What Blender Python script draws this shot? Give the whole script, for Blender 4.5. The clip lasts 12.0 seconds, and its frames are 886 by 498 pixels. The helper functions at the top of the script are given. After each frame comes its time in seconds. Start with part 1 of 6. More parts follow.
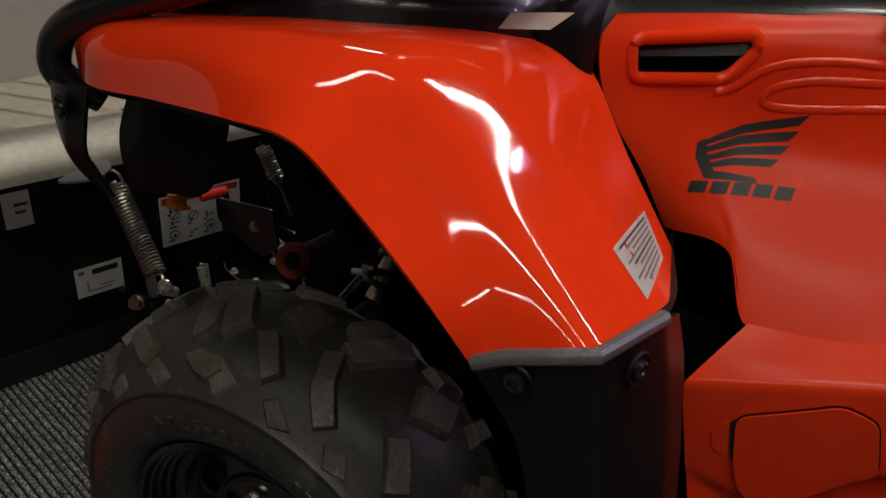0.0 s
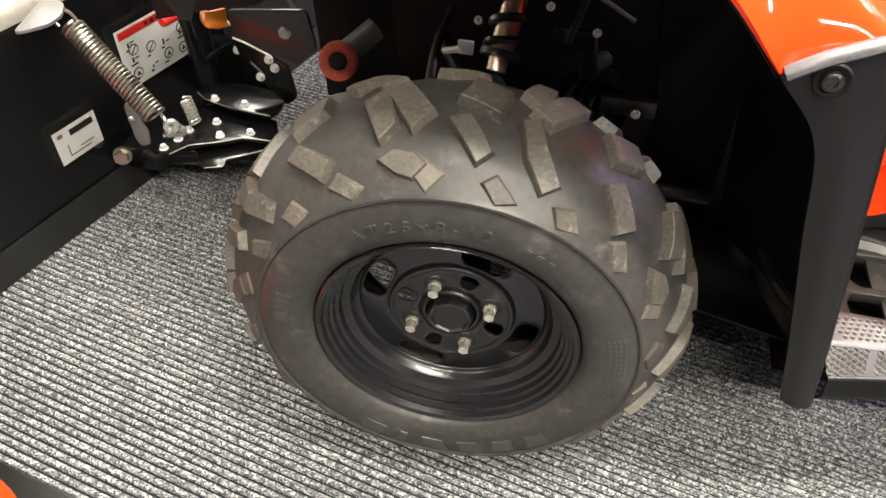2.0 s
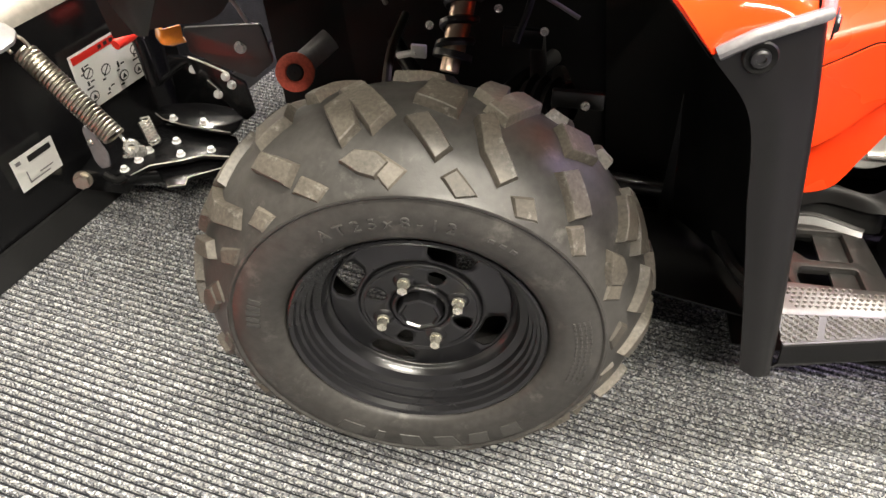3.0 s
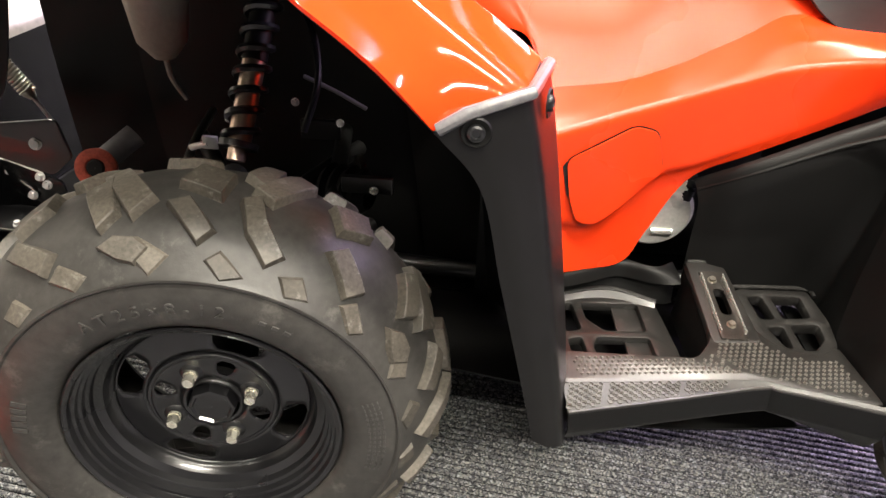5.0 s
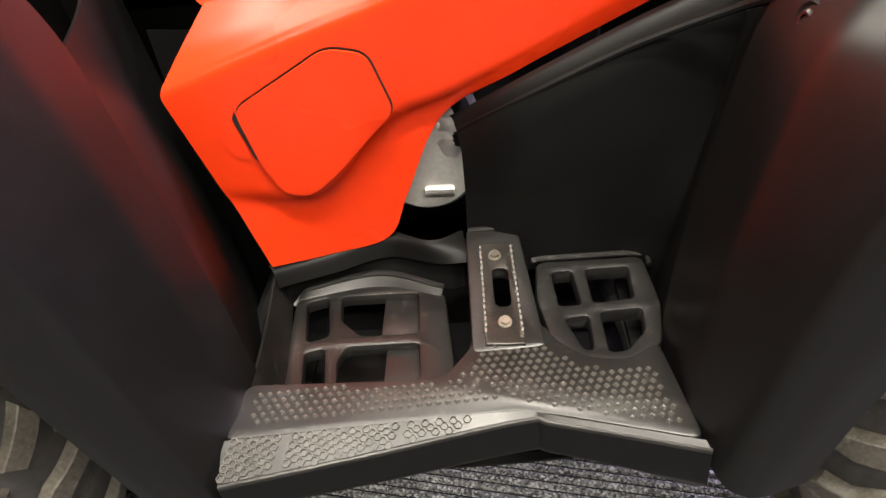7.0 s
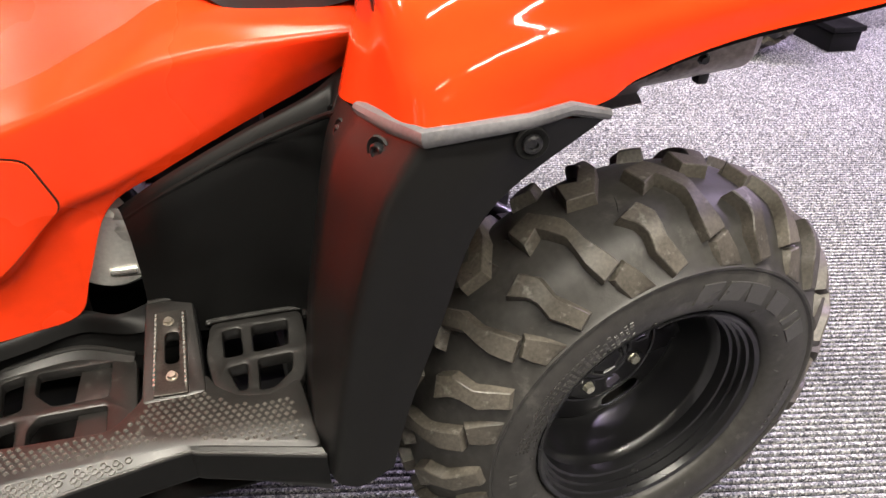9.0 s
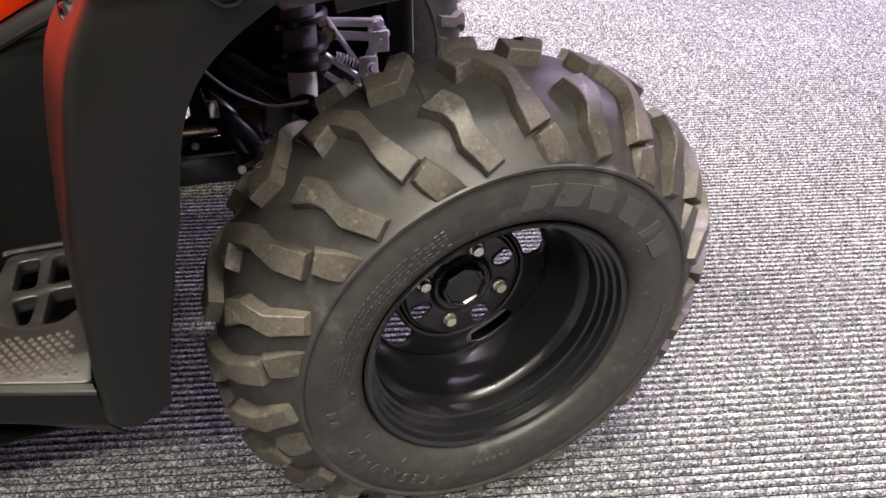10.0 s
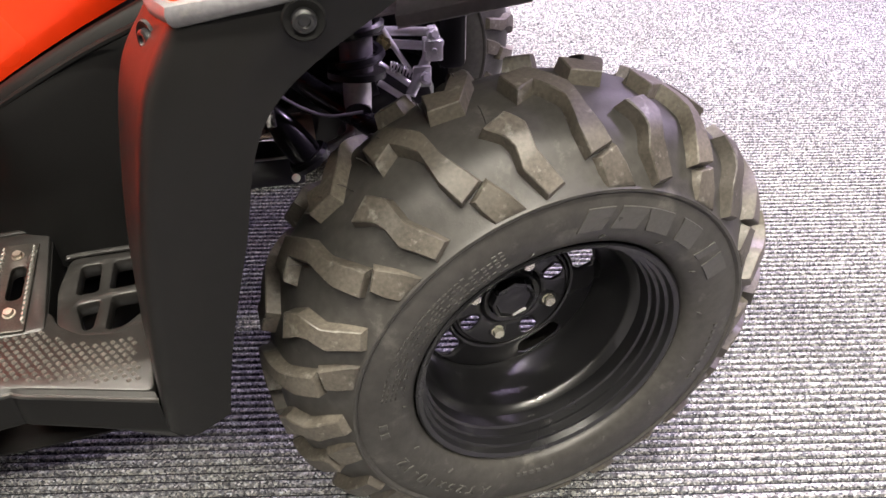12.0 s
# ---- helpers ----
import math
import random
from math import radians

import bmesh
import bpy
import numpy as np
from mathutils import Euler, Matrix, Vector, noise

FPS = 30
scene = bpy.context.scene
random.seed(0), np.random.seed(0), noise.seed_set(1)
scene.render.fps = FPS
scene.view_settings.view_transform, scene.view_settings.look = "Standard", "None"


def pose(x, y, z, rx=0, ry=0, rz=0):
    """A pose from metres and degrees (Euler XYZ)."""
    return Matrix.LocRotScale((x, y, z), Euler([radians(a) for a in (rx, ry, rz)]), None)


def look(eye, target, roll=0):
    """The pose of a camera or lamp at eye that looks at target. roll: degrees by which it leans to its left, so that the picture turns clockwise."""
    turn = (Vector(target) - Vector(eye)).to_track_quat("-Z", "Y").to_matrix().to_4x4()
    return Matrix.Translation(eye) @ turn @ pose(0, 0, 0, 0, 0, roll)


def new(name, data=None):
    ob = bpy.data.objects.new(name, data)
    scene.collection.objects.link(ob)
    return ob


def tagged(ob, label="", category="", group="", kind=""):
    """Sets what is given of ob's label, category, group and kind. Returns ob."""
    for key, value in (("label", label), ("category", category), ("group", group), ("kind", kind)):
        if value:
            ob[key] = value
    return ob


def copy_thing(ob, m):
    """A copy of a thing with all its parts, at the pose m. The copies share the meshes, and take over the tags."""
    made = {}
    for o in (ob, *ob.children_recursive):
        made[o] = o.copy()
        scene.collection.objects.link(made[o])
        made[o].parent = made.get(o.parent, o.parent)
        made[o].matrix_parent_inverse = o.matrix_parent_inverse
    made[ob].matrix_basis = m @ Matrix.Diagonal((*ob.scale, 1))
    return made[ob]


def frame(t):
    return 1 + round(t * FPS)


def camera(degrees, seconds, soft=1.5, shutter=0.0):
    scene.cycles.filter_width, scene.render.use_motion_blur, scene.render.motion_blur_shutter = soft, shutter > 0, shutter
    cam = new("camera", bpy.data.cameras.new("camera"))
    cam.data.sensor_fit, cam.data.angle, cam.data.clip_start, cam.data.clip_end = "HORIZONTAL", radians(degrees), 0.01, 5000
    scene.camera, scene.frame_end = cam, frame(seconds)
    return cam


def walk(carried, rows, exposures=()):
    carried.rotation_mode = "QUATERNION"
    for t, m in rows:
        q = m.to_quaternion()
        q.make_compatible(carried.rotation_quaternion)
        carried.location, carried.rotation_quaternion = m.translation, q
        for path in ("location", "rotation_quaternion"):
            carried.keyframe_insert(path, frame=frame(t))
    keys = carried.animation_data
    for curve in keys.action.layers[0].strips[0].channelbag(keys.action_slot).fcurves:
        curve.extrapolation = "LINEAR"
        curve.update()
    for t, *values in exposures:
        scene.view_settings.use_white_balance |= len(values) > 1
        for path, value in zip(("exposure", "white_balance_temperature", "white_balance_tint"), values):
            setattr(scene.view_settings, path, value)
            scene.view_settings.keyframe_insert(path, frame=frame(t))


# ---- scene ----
cam = camera(63.1, 12.0)
EXPOSURES = [(0, -1.9), (0.6, -1.25), (1.0, -0.5), (1.5, 0.66), (2.2, 1.54), (4.5, 1.57), (5.5, 1.06), (6.5, 0.92), (8.5, 1.15), (9.0, 0.92), (10, 1.0), (11.5, 1.18), (12, 1.34)]
PATH = [
    (0, (0.442, -0.896, 1.054), (-0.384, 0.645, 0.082), 6.1),
    (0.5, (0.289, -0.887, 1.03), (-0.391, 0.648, -0.057), 3.8),
    (1, (0.192, -0.877, 1.01), (-0.383, 0.605, -0.202), 2.4),
    (1.5, (0.147, -0.97, 1.001), (-0.266, 0.451, -0.345), 2.1),
    (2, (0.117, -1.052, 1.013), (-0.184, 0.343, -0.389), 2.0),
    (2.5, (0.124, -1.084, 1.01), (-0.12, 0.334, -0.379), 1.7),
    (2.7, (0.125, -1.084, 1.013), (-0.102, 0.342, -0.371), 1.3),
    (4.3, (0.147, -1.112, 1.018), (-0.066, 0.378, -0.300), 0.4),
    (4.5, (0.162, -1.119, 1.027), (-0.043, 0.381, -0.280), 1.0),
    (5, (0.27, -1.09, 1.003), (0.299, 0.55, -0.141), 4.3),
    (5.5, (0.466, -0.973, 0.979), (0.468, 0.679, -0.148), 2.1),
    (6, (0.605, -0.867, 0.916), (0.579, 0.769, -0.235), -0.1),
    (6.5, (0.673, -0.813, 0.866), (0.59, 0.76, -0.367), -3.2),
    (6.7, (0.674, -0.803, 0.863), (0.581, 0.74, -0.406), -3.8),
    (8.3, (0.717, -0.894, 0.942), (0.721, 0.647, -0.334), -2.2),
    (8.5, (0.732, -0.934, 0.962), (0.856, 0.636, -0.27), -0.3),
    (9, (0.853, -0.969, 0.97), (1.272, 0.622, -0.167), 1.9),
    (9.5, (0.991, -0.984, 0.921), (1.476, 0.576, -0.232), 1.1),
    (10, (1.069, -0.969, 0.859), (1.472, 0.574, -0.349), 0.4),
    (10.5, (1.108, -0.968, 0.84), (1.449, 0.573, -0.389), 0.2),
    (11, (1.113, -0.971, 0.836), (1.432, 0.555, -0.418), 0.2),
    (11.5, (1.099, -0.962, 0.843), (1.414, 0.552, -0.426), 0.2),
    (12, (1.048, -0.949, 0.885), (1.363, 0.594, -0.348), -0.1),
]
walk(cam, [(t, look(eye, target, roll)) for t, eye, target, roll in PATH],
     exposures=EXPOSURES)
from mathutils.bvhtree import BVHTree

# ---- world, lights ----
world = bpy.data.worlds.new("hall_air")
scene.world = world
world.use_nodes = True
world.node_tree.nodes["Background"].inputs["Color"].default_value = (0.80, 0.84, 1.0, 1)
world.node_tree.nodes["Background"].inputs["Strength"].default_value = 0.05


def strip_lamp(x, y, z, length, width, watts, colour):
    """A strip under the ceiling, running along x: fluorescent tube rows and added fill."""
    data = bpy.data.lights.new("tube_light", "AREA")
    data.shape, data.size, data.size_y = "RECTANGLE", length, width
    data.energy, data.color = watts, colour
    ob = new("tube_light", data)
    ob.matrix_world = pose(x, y, z)
    return ob


COOL = (0.84, 0.67, 1.0)
WARM = (1.0, 0.93, 0.80)
# the four rows at y below -2 are fill added for the near side
for lx, ly, watts, tint in ((-1.9, -2.2, 10, WARM), (2.2, -2.3, 48, WARM), (0.5, -2.3, 44, WARM), (-1.9, -3.8, 8, WARM), (-0.3, 0.1, 30, WARM), (1.4, 1.3, 78, WARM),
                            (-1.6, 2.2, 90, WARM), (2.6, 1.4, 98, COOL), (4.8, 0.4, 115, COOL), (4.6, 3.6, 95, COOL)):
    strip_lamp(lx, ly, 3.0, 1.5, 0.07, watts, tint)
# added fill above the near side, where no tube hangs
strip_lamp(0.95, -0.95, 3.1, 1.5, 0.06, 76, WARM)

# ---- materials ----


def mat(name, colour, rough=0.5, metal=0.0, coat=0.0, spread=0.12, scale=30.0, bump=0.0, bump_scale=200.0, spec=0.5, vary=0.0, scuff=0.0):
    """A principled material with colour variation at two scales and a fine relief."""
    m = bpy.data.materials.new(name)
    m.use_nodes = True
    nt = m.node_tree
    b = nt.nodes["Principled BSDF"]
    b.inputs["Metallic"].default_value = metal
    b.inputs["Coat Weight"].default_value = coat
    b.inputs["Coat Roughness"].default_value = 0.04
    b.inputs["Specular IOR Level"].default_value = spec
    co = nt.nodes.new("ShaderNodeTexCoord")
    big, small = nt.nodes.new("ShaderNodeTexNoise"), nt.nodes.new("ShaderNodeTexNoise")
    for n, s in ((big, scale * 0.25), (small, scale * 4)):
        n.inputs["Scale"].default_value, n.inputs["Detail"].default_value = s, 4.0
        nt.links.new(co.outputs["Object"], n.inputs["Vector"])
    mix = nt.nodes.new("ShaderNodeMath")
    mix.operation = "ADD"
    nt.links.new(big.outputs["Fac"], mix.inputs[0])
    nt.links.new(small.outputs["Fac"], mix.inputs[1])
    ramp = nt.nodes.new("ShaderNodeMapRange")
    ramp.inputs["From Min"].default_value, ramp.inputs["From Max"].default_value = 0.6, 1.4
    ramp.inputs["To Min"].default_value, ramp.inputs["To Max"].default_value = 1 - spread, 1 + spread
    nt.links.new(mix.outputs[0], ramp.inputs["Value"])
    tint = nt.nodes.new("ShaderNodeVectorMath")
    tint.operation = "SCALE"
    tint.inputs[0].default_value = colour
    nt.links.new(ramp.outputs["Result"], tint.inputs["Scale"])
    last = tint.outputs["Vector"]
    if vary:
        info = nt.nodes.new("ShaderNodeObjectInfo")
        span = nt.nodes.new("ShaderNodeMapRange")
        span.inputs["To Min"].default_value, span.inputs["To Max"].default_value = 1 - vary, 1 + vary
        nt.links.new(info.outputs["Random"], span.inputs["Value"])
        piece = nt.nodes.new("ShaderNodeVectorMath")
        piece.operation = "SCALE"
        nt.links.new(last, piece.inputs[0])
        nt.links.new(span.outputs["Result"], piece.inputs["Scale"])
        last = piece.outputs["Vector"]
    if scuff:
        marks, gate = nt.nodes.new("ShaderNodeTexNoise"), nt.nodes.new("ShaderNodeMapRange")
        marks.inputs["Scale"].default_value, marks.inputs["Detail"].default_value = scale * 0.9, 8.0
        marks.inputs["Roughness"].default_value = 0.7
        nt.links.new(co.outputs["Object"], marks.inputs["Vector"])
        gate.inputs["From Min"].default_value, gate.inputs["From Max"].default_value = 0.57, 0.72
        nt.links.new(marks.outputs["Fac"], gate.inputs["Value"])
        blend = nt.nodes.new("ShaderNodeMix")
        blend.data_type = "RGBA"
        nt.links.new(gate.outputs["Result"], blend.inputs["Factor"])
        nt.links.new(last, blend.inputs["A"])
        blend.inputs["B"].default_value = (scuff, scuff * 0.95, scuff * 0.86, 1)
        last = blend.outputs["Result"]
    nt.links.new(last, b.inputs["Base Color"])
    rr = nt.nodes.new("ShaderNodeMapRange")
    rr.inputs["From Min"].default_value, rr.inputs["From Max"].default_value = 0.3, 0.7
    rr.inputs["To Min"].default_value, rr.inputs["To Max"].default_value = max(0.02, rough * 0.8), min(1.0, rough * 1.2)
    nt.links.new(big.outputs["Fac"], rr.inputs["Value"])
    nt.links.new(rr.outputs["Result"], b.inputs["Roughness"])
    if bump:
        grain = nt.nodes.new("ShaderNodeTexNoise")
        grain.inputs["Scale"].default_value, grain.inputs["Detail"].default_value = bump_scale, 3.0
        nt.links.new(co.outputs["Object"], grain.inputs["Vector"])
        bn = nt.nodes.new("ShaderNodeBump")
        bn.inputs["Strength"].default_value, bn.inputs["Distance"].default_value = bump, 0.0003
        nt.links.new(grain.outputs["Fac"], bn.inputs["Height"])
        nt.links.new(bn.outputs["Normal"], b.inputs["Normal"])
    return m


RED = mat("red_gloss_plastic", (0.82, 0.042, 0.007), 0.055, 0, 0, 0.05, 12, 0.05, 50, 0.42)
BLACK = mat("black_moulded_plastic", (0.0045, 0.0045, 0.0045), 0.48, 0, 0, 0.15, 25, 0.35, 900, 0.2)
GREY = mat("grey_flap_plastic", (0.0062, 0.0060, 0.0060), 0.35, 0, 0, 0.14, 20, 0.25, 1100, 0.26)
FOOT = mat("scuffed_grey_plastic", (0.0125, 0.0118, 0.0112), 0.36, 0, 0, 0.4, 60, 0.4, 800, 0.6, 0.0, 0.05)
STUD = mat("worn_stud_plastic", (0.075, 0.069, 0.062), 0.32, 0, 0, 0.45, 120, 0.3, 800, 0.6, 0.0, 0.12)
RUBBER = mat("tyre_rubber", (0.038, 0.036, 0.0335), 0.47, 0, 0, 0.4, 24, 0.5, 400, 0.4, 0.0, 0.095)
TREAD = mat("dusty_tread_rubber", (0.076, 0.067, 0.055), 0.5, 0, 0, 0.55, 60, 0.6, 400, 0.5, 0.3, 0.22)
# pale grey puts the light caught on the flap edges into colour
PALE_GREY = mat("rubbed_plastic_edge", (0.11, 0.107, 0.115), 0.34, 0, 0, 0.3, 60, 0.3, 800, 0.6, 0.0, 0.16)
# lighter than the tyre rubber: the letters' glints put into the colour
LETTER = mat("moulded_rubber_lettering", (0.050, 0.048, 0.045), 0.3, 0, 0, 0.3, 60, 0.4, 400, 0.5)
NUT = mat("yellow_zinc_steel", (0.80, 0.77, 0.66), 0.24, 0.8, 0, 0.15, 80)
RIM = mat("black_painted_steel", (0.008, 0.008, 0.009), 0.30, 0, 0.3, 0.1, 20)
STEEL = mat("zinc_plated_steel", (0.82, 0.80, 0.75), 0.24, 0.8, 0, 0.12, 80)
BRIGHT = mat("bright_zinc_casting", (0.86, 0.86, 0.85), 0.24, 0.3, 0, 0.1, 80)
BRASSY = mat("yellow_plated_steel", (0.66, 0.58, 0.30), 0.3, 1, 0, 0.2, 80)
SPRING = mat("dull_spring_steel", (0.40, 0.37, 0.32), 0.38, 1, 0, 0.2, 80)
BRONZE = mat("bronze_damper_body", (0.55, 0.42, 0.33), 0.3, 1, 0, 0.15, 60)
PAINT = mat("black_plow_paint", (0.004, 0.004, 0.0045), 0.22, 0, 0, 0.2, 15, 0.1, 80, 0.35)
# blade lip colour; also paints the glints along black rims
EDGE = mat("bare_plow_edge", (0.45, 0.43, 0.38), 0.42, 0.7, 0, 0.2, 20)
DARK = mat("dark_frame_paint", (0.010, 0.010, 0.010), 0.35, 0, 0.1, 0.2, 30)
SATIN = mat("satin_red_plastic", (0.82, 0.044, 0.0075), 0.27, 0, 0, 0.06, 12, 0.05, 60, 0.26)
ALLOY = mat("cast_aluminium", (0.72, 0.71, 0.68), 0.42, 0.45, 0, 0.15, 50, 0.3, 500)
WHITE = mat("white_label", (0.78, 0.78, 0.75), 0.4, 0, 0, 0.04, 40)
INK = mat("black_print", (0.02, 0.02, 0.02), 0.45, 0, 0, 0.1, 60)
REDINK = mat("red_print", (0.65, 0.03, 0.02), 0.4, 0, 0, 0.05, 60)
ORANGE = mat("orange_rubber_ring", (0.42, 0.075, 0.045), 0.6, 0, 0, 0.45, 60, 0.3, 300)
AMBER = mat("amber_reflector", (0.85, 0.25, 0.02), 0.15, 0, 0.5, 0.1, 60)
MUFFLER = mat("stained_muffler_steel", (0.30, 0.255, 0.225), 0.36, 0.3, 0, 0.6, 30)
HEAT = mat("bare_heat_shield", (0.46, 0.43, 0.44), 0.38, 0.15, 0, 0.2, 30)
WORN = mat("worn_dark_steel", (0.05, 0.046, 0.042), 0.32, 0.7, 0, 0.5, 120, 0.5, 400)
PLANK = mat("pale_floor_planks", (0.62, 0.58, 0.46), 0.5, 0, 0, 0.15, 6, 0.2, 60)
SHIELD = mat("grey_heat_shield", (0.20, 0.19, 0.20), 0.4, 0.25, 0, 0.15, 30)
SEAT = mat("black_seat_vinyl", (0.018, 0.018, 0.019), 0.5, 0, 0, 0.15, 30, 0.5, 700)
BOTTLE = mat("milky_reservoir_plastic", (0.30, 0.29, 0.25), 0.5, 0, 0, 0.15, 30)
WALL = mat("pale_painted_wall", (0.50, 0.48, 0.42), 0.7, 0, 0, 0.08, 3, 0.3, 60)
DIM = mat("dark_hall_drape", (0.07, 0.07, 0.075), 0.9, 0, 0, 0.15, 3, 0.3, 60)
CEIL = mat("dim_ceiling_paint", (0.06, 0.06, 0.065), 0.9, 0, 0, 0.1, 3)


def carpet_material():
    """Charcoal ribbed carpet flecked with white, blue and green yarn."""
    m = bpy.data.materials.new("ribbed_carpet")
    m.use_nodes = True
    nt = m.node_tree
    b = nt.nodes["Principled BSDF"]
    b.inputs["Roughness"].default_value = 0.95
    b.inputs["Specular IOR Level"].default_value = 0.15
    co = nt.nodes.new("ShaderNodeTexCoord")
    cell = nt.nodes.new("ShaderNodeTexVoronoi")
    cell.inputs["Scale"].default_value = 330
    nt.links.new(co.outputs["Object"], cell.inputs["Vector"])
    sep = nt.nodes.new("ShaderNodeSeparateColor")
    nt.links.new(cell.outputs["Color"], sep.inputs["Color"])
    ramp = nt.nodes.new("ShaderNodeValToRGB")
    ramp.color_ramp.interpolation = "LINEAR"
    stops = ((0.0, (0.040, 0.042, 0.050)), (0.3, (0.12, 0.12, 0.13)), (0.6, (0.22, 0.22, 0.23)), (0.85, (0.37, 0.37, 0.36)), (1.0, (0.62, 0.62, 0.65)))
    e = ramp.color_ramp.elements
    e[0].position, e[0].color = stops[0][0], (*stops[0][1], 1)
    e[1].position, e[1].color = stops[-1][0], (*stops[-1][1], 1)
    for p, c in stops[1:-1]:
        n = e.new(p)
        n.color = (*c, 1)
    nt.links.new(sep.outputs["Red"], ramp.inputs["Fac"])
    hue = nt.nodes.new("ShaderNodeMix")
    hue.data_type = "RGBA"
    hue.blend_type = "MULTIPLY"
    hue.inputs["Factor"].default_value = 0.35
    tone = nt.nodes.new("ShaderNodeValToRGB")
    te = tone.color_ramp.elements
    te[0].color, te[1].color = (0.75, 0.85, 1.0, 1), (1.0, 0.95, 0.75, 1)
    nt.links.new(sep.outputs["Green"], tone.inputs["Fac"])
    nt.links.new(ramp.outputs["Color"], hue.inputs["A"])
    nt.links.new(tone.outputs["Color"], hue.inputs["B"])
    wide = nt.nodes.new("ShaderNodeTexNoise")
    wide.inputs["Scale"].default_value = 2.5
    nt.links.new(co.outputs["Object"], wide.inputs["Vector"])
    mr = nt.nodes.new("ShaderNodeMapRange")
    mr.inputs["To Min"].default_value, mr.inputs["To Max"].default_value = 0.8, 1.2
    nt.links.new(wide.outputs["Fac"], mr.inputs["Value"])
    sc = nt.nodes.new("ShaderNodeVectorMath")
    sc.operation = "SCALE"
    nt.links.new(hue.outputs["Result"], sc.inputs[0])
    nt.links.new(mr.outputs["Result"], sc.inputs["Scale"])
    nt.links.new(sc.outputs["Vector"], b.inputs["Base Color"])
    bn = nt.nodes.new("ShaderNodeBump")
    bn.inputs["Strength"].default_value, bn.inputs["Distance"].default_value = 0.8, 0.003
    nt.links.new(sep.outputs["Blue"], bn.inputs["Height"])
    nt.links.new(bn.outputs["Normal"], b.inputs["Normal"])
    return m


CARPET = carpet_material()
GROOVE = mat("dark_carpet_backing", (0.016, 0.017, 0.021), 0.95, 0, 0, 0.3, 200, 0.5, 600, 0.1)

# ---- mesh helpers ----


def mesh_ob(name, bm, material, smooth=True, sharp=35):
    me = bpy.data.meshes.new(name)
    bmesh.ops.recalc_face_normals(bm, faces=bm.faces)
    bm.to_mesh(me)
    bm.free()
    me.materials.append(material)
    if smooth:
        for p in me.polygons:
            p.use_smooth = True
        me.set_sharp_from_angle(angle=radians(sharp))
    return new(name, me)


def part(name, bm, material, parent, label="", smooth=True, sharp=35):
    ob = mesh_ob(name, bm, material, smooth, sharp)
    ob.parent = parent
    if label:
        tagged(ob, label)
    return ob


def empty(name, x, y, z):
    ob = new(name)
    ob.location = (x, y, z)
    ob.empty_display_size = 0.1
    bpy.context.view_layer.update()
    return ob


def spline(points, n):
    """n points along a smooth curve through the given ones."""
    p = [Vector(v) for v in points]
    p = [2 * p[0] - p[1], *p, 2 * p[-1] - p[-2]]
    out = []
    for i in range(n):
        u = i / (n - 1) * (len(p) - 3)
        k = min(int(u), len(p) - 4)
        f = u - k
        a, b, c, d = p[k:k + 4]
        out.append(0.5 * (2 * b + (c - a) * f + (2 * a - 5 * b + 4 * c - d) * f * f + (3 * b - a - 3 * c + d) * f ** 3))
    return out


def loft(sections, nu, nv, thick=0.0):
    """A smooth sheet through the sections; thick gives it a second skin and a rim."""
    rows = [spline(s, nv) for s in sections]
    cols = [spline([r[j] for r in rows], nu) for j in range(nv)]
    bm = bmesh.new()
    grid = [[bm.verts.new(cols[j][i]) for j in range(nv)] for i in range(nu)]
    for i in range(nu - 1):
        for j in range(nv - 1):
            bm.faces.new((grid[i][j], grid[i + 1][j], grid[i + 1][j + 1], grid[i][j + 1]))
    if thick:
        bm.normal_update()
        bmesh.ops.solidify(bm, geom=bm.faces[:], thickness=thick)
    return bm


def crease_row(points, r, k=4, m=5):
    """A section of straight runs with small rounded bends, always the same number of points."""
    p = [Vector(v) for v in points]
    out = [p[0]]
    for i in range(1, len(p) - 1):
        a, b = p[i - 1] - p[i], p[i + 1] - p[i]
        s, e = p[i] + a.normalized() * min(r, a.length * 0.42), p[i] + b.normalized() * min(r, b.length * 0.42)
        out += [out[-1].lerp(s, f / m) for f in range(1, m)]
        for q in range(k + 1):
            f = q / k
            out.append((1 - f) ** 2 * s + 2 * f * (1 - f) * p[i] + f * f * e)
    out += [out[-1].lerp(p[-1], f / m) for f in range(1, m + 1)]
    return out


def crease_loft(sections, nu, thick, r):
    """Like loft, with the bends of each section kept crisp."""
    rows = [crease_row(s, r) for s in sections]
    nv = len(rows[0])
    cols = [spline([q[j] for q in rows], nu) for j in range(nv)]
    bm = bmesh.new()
    grid = [[bm.verts.new(cols[j][i]) for j in range(nv)] for i in range(nu)]
    for i in range(nu - 1):
        for j in range(nv - 1):
            bm.faces.new((grid[i][j], grid[i + 1][j], grid[i + 1][j + 1], grid[i][j + 1]))
    if thick:
        bm.normal_update()
        bmesh.ops.solidify(bm, geom=bm.faces[:], thickness=thick)
    return bm


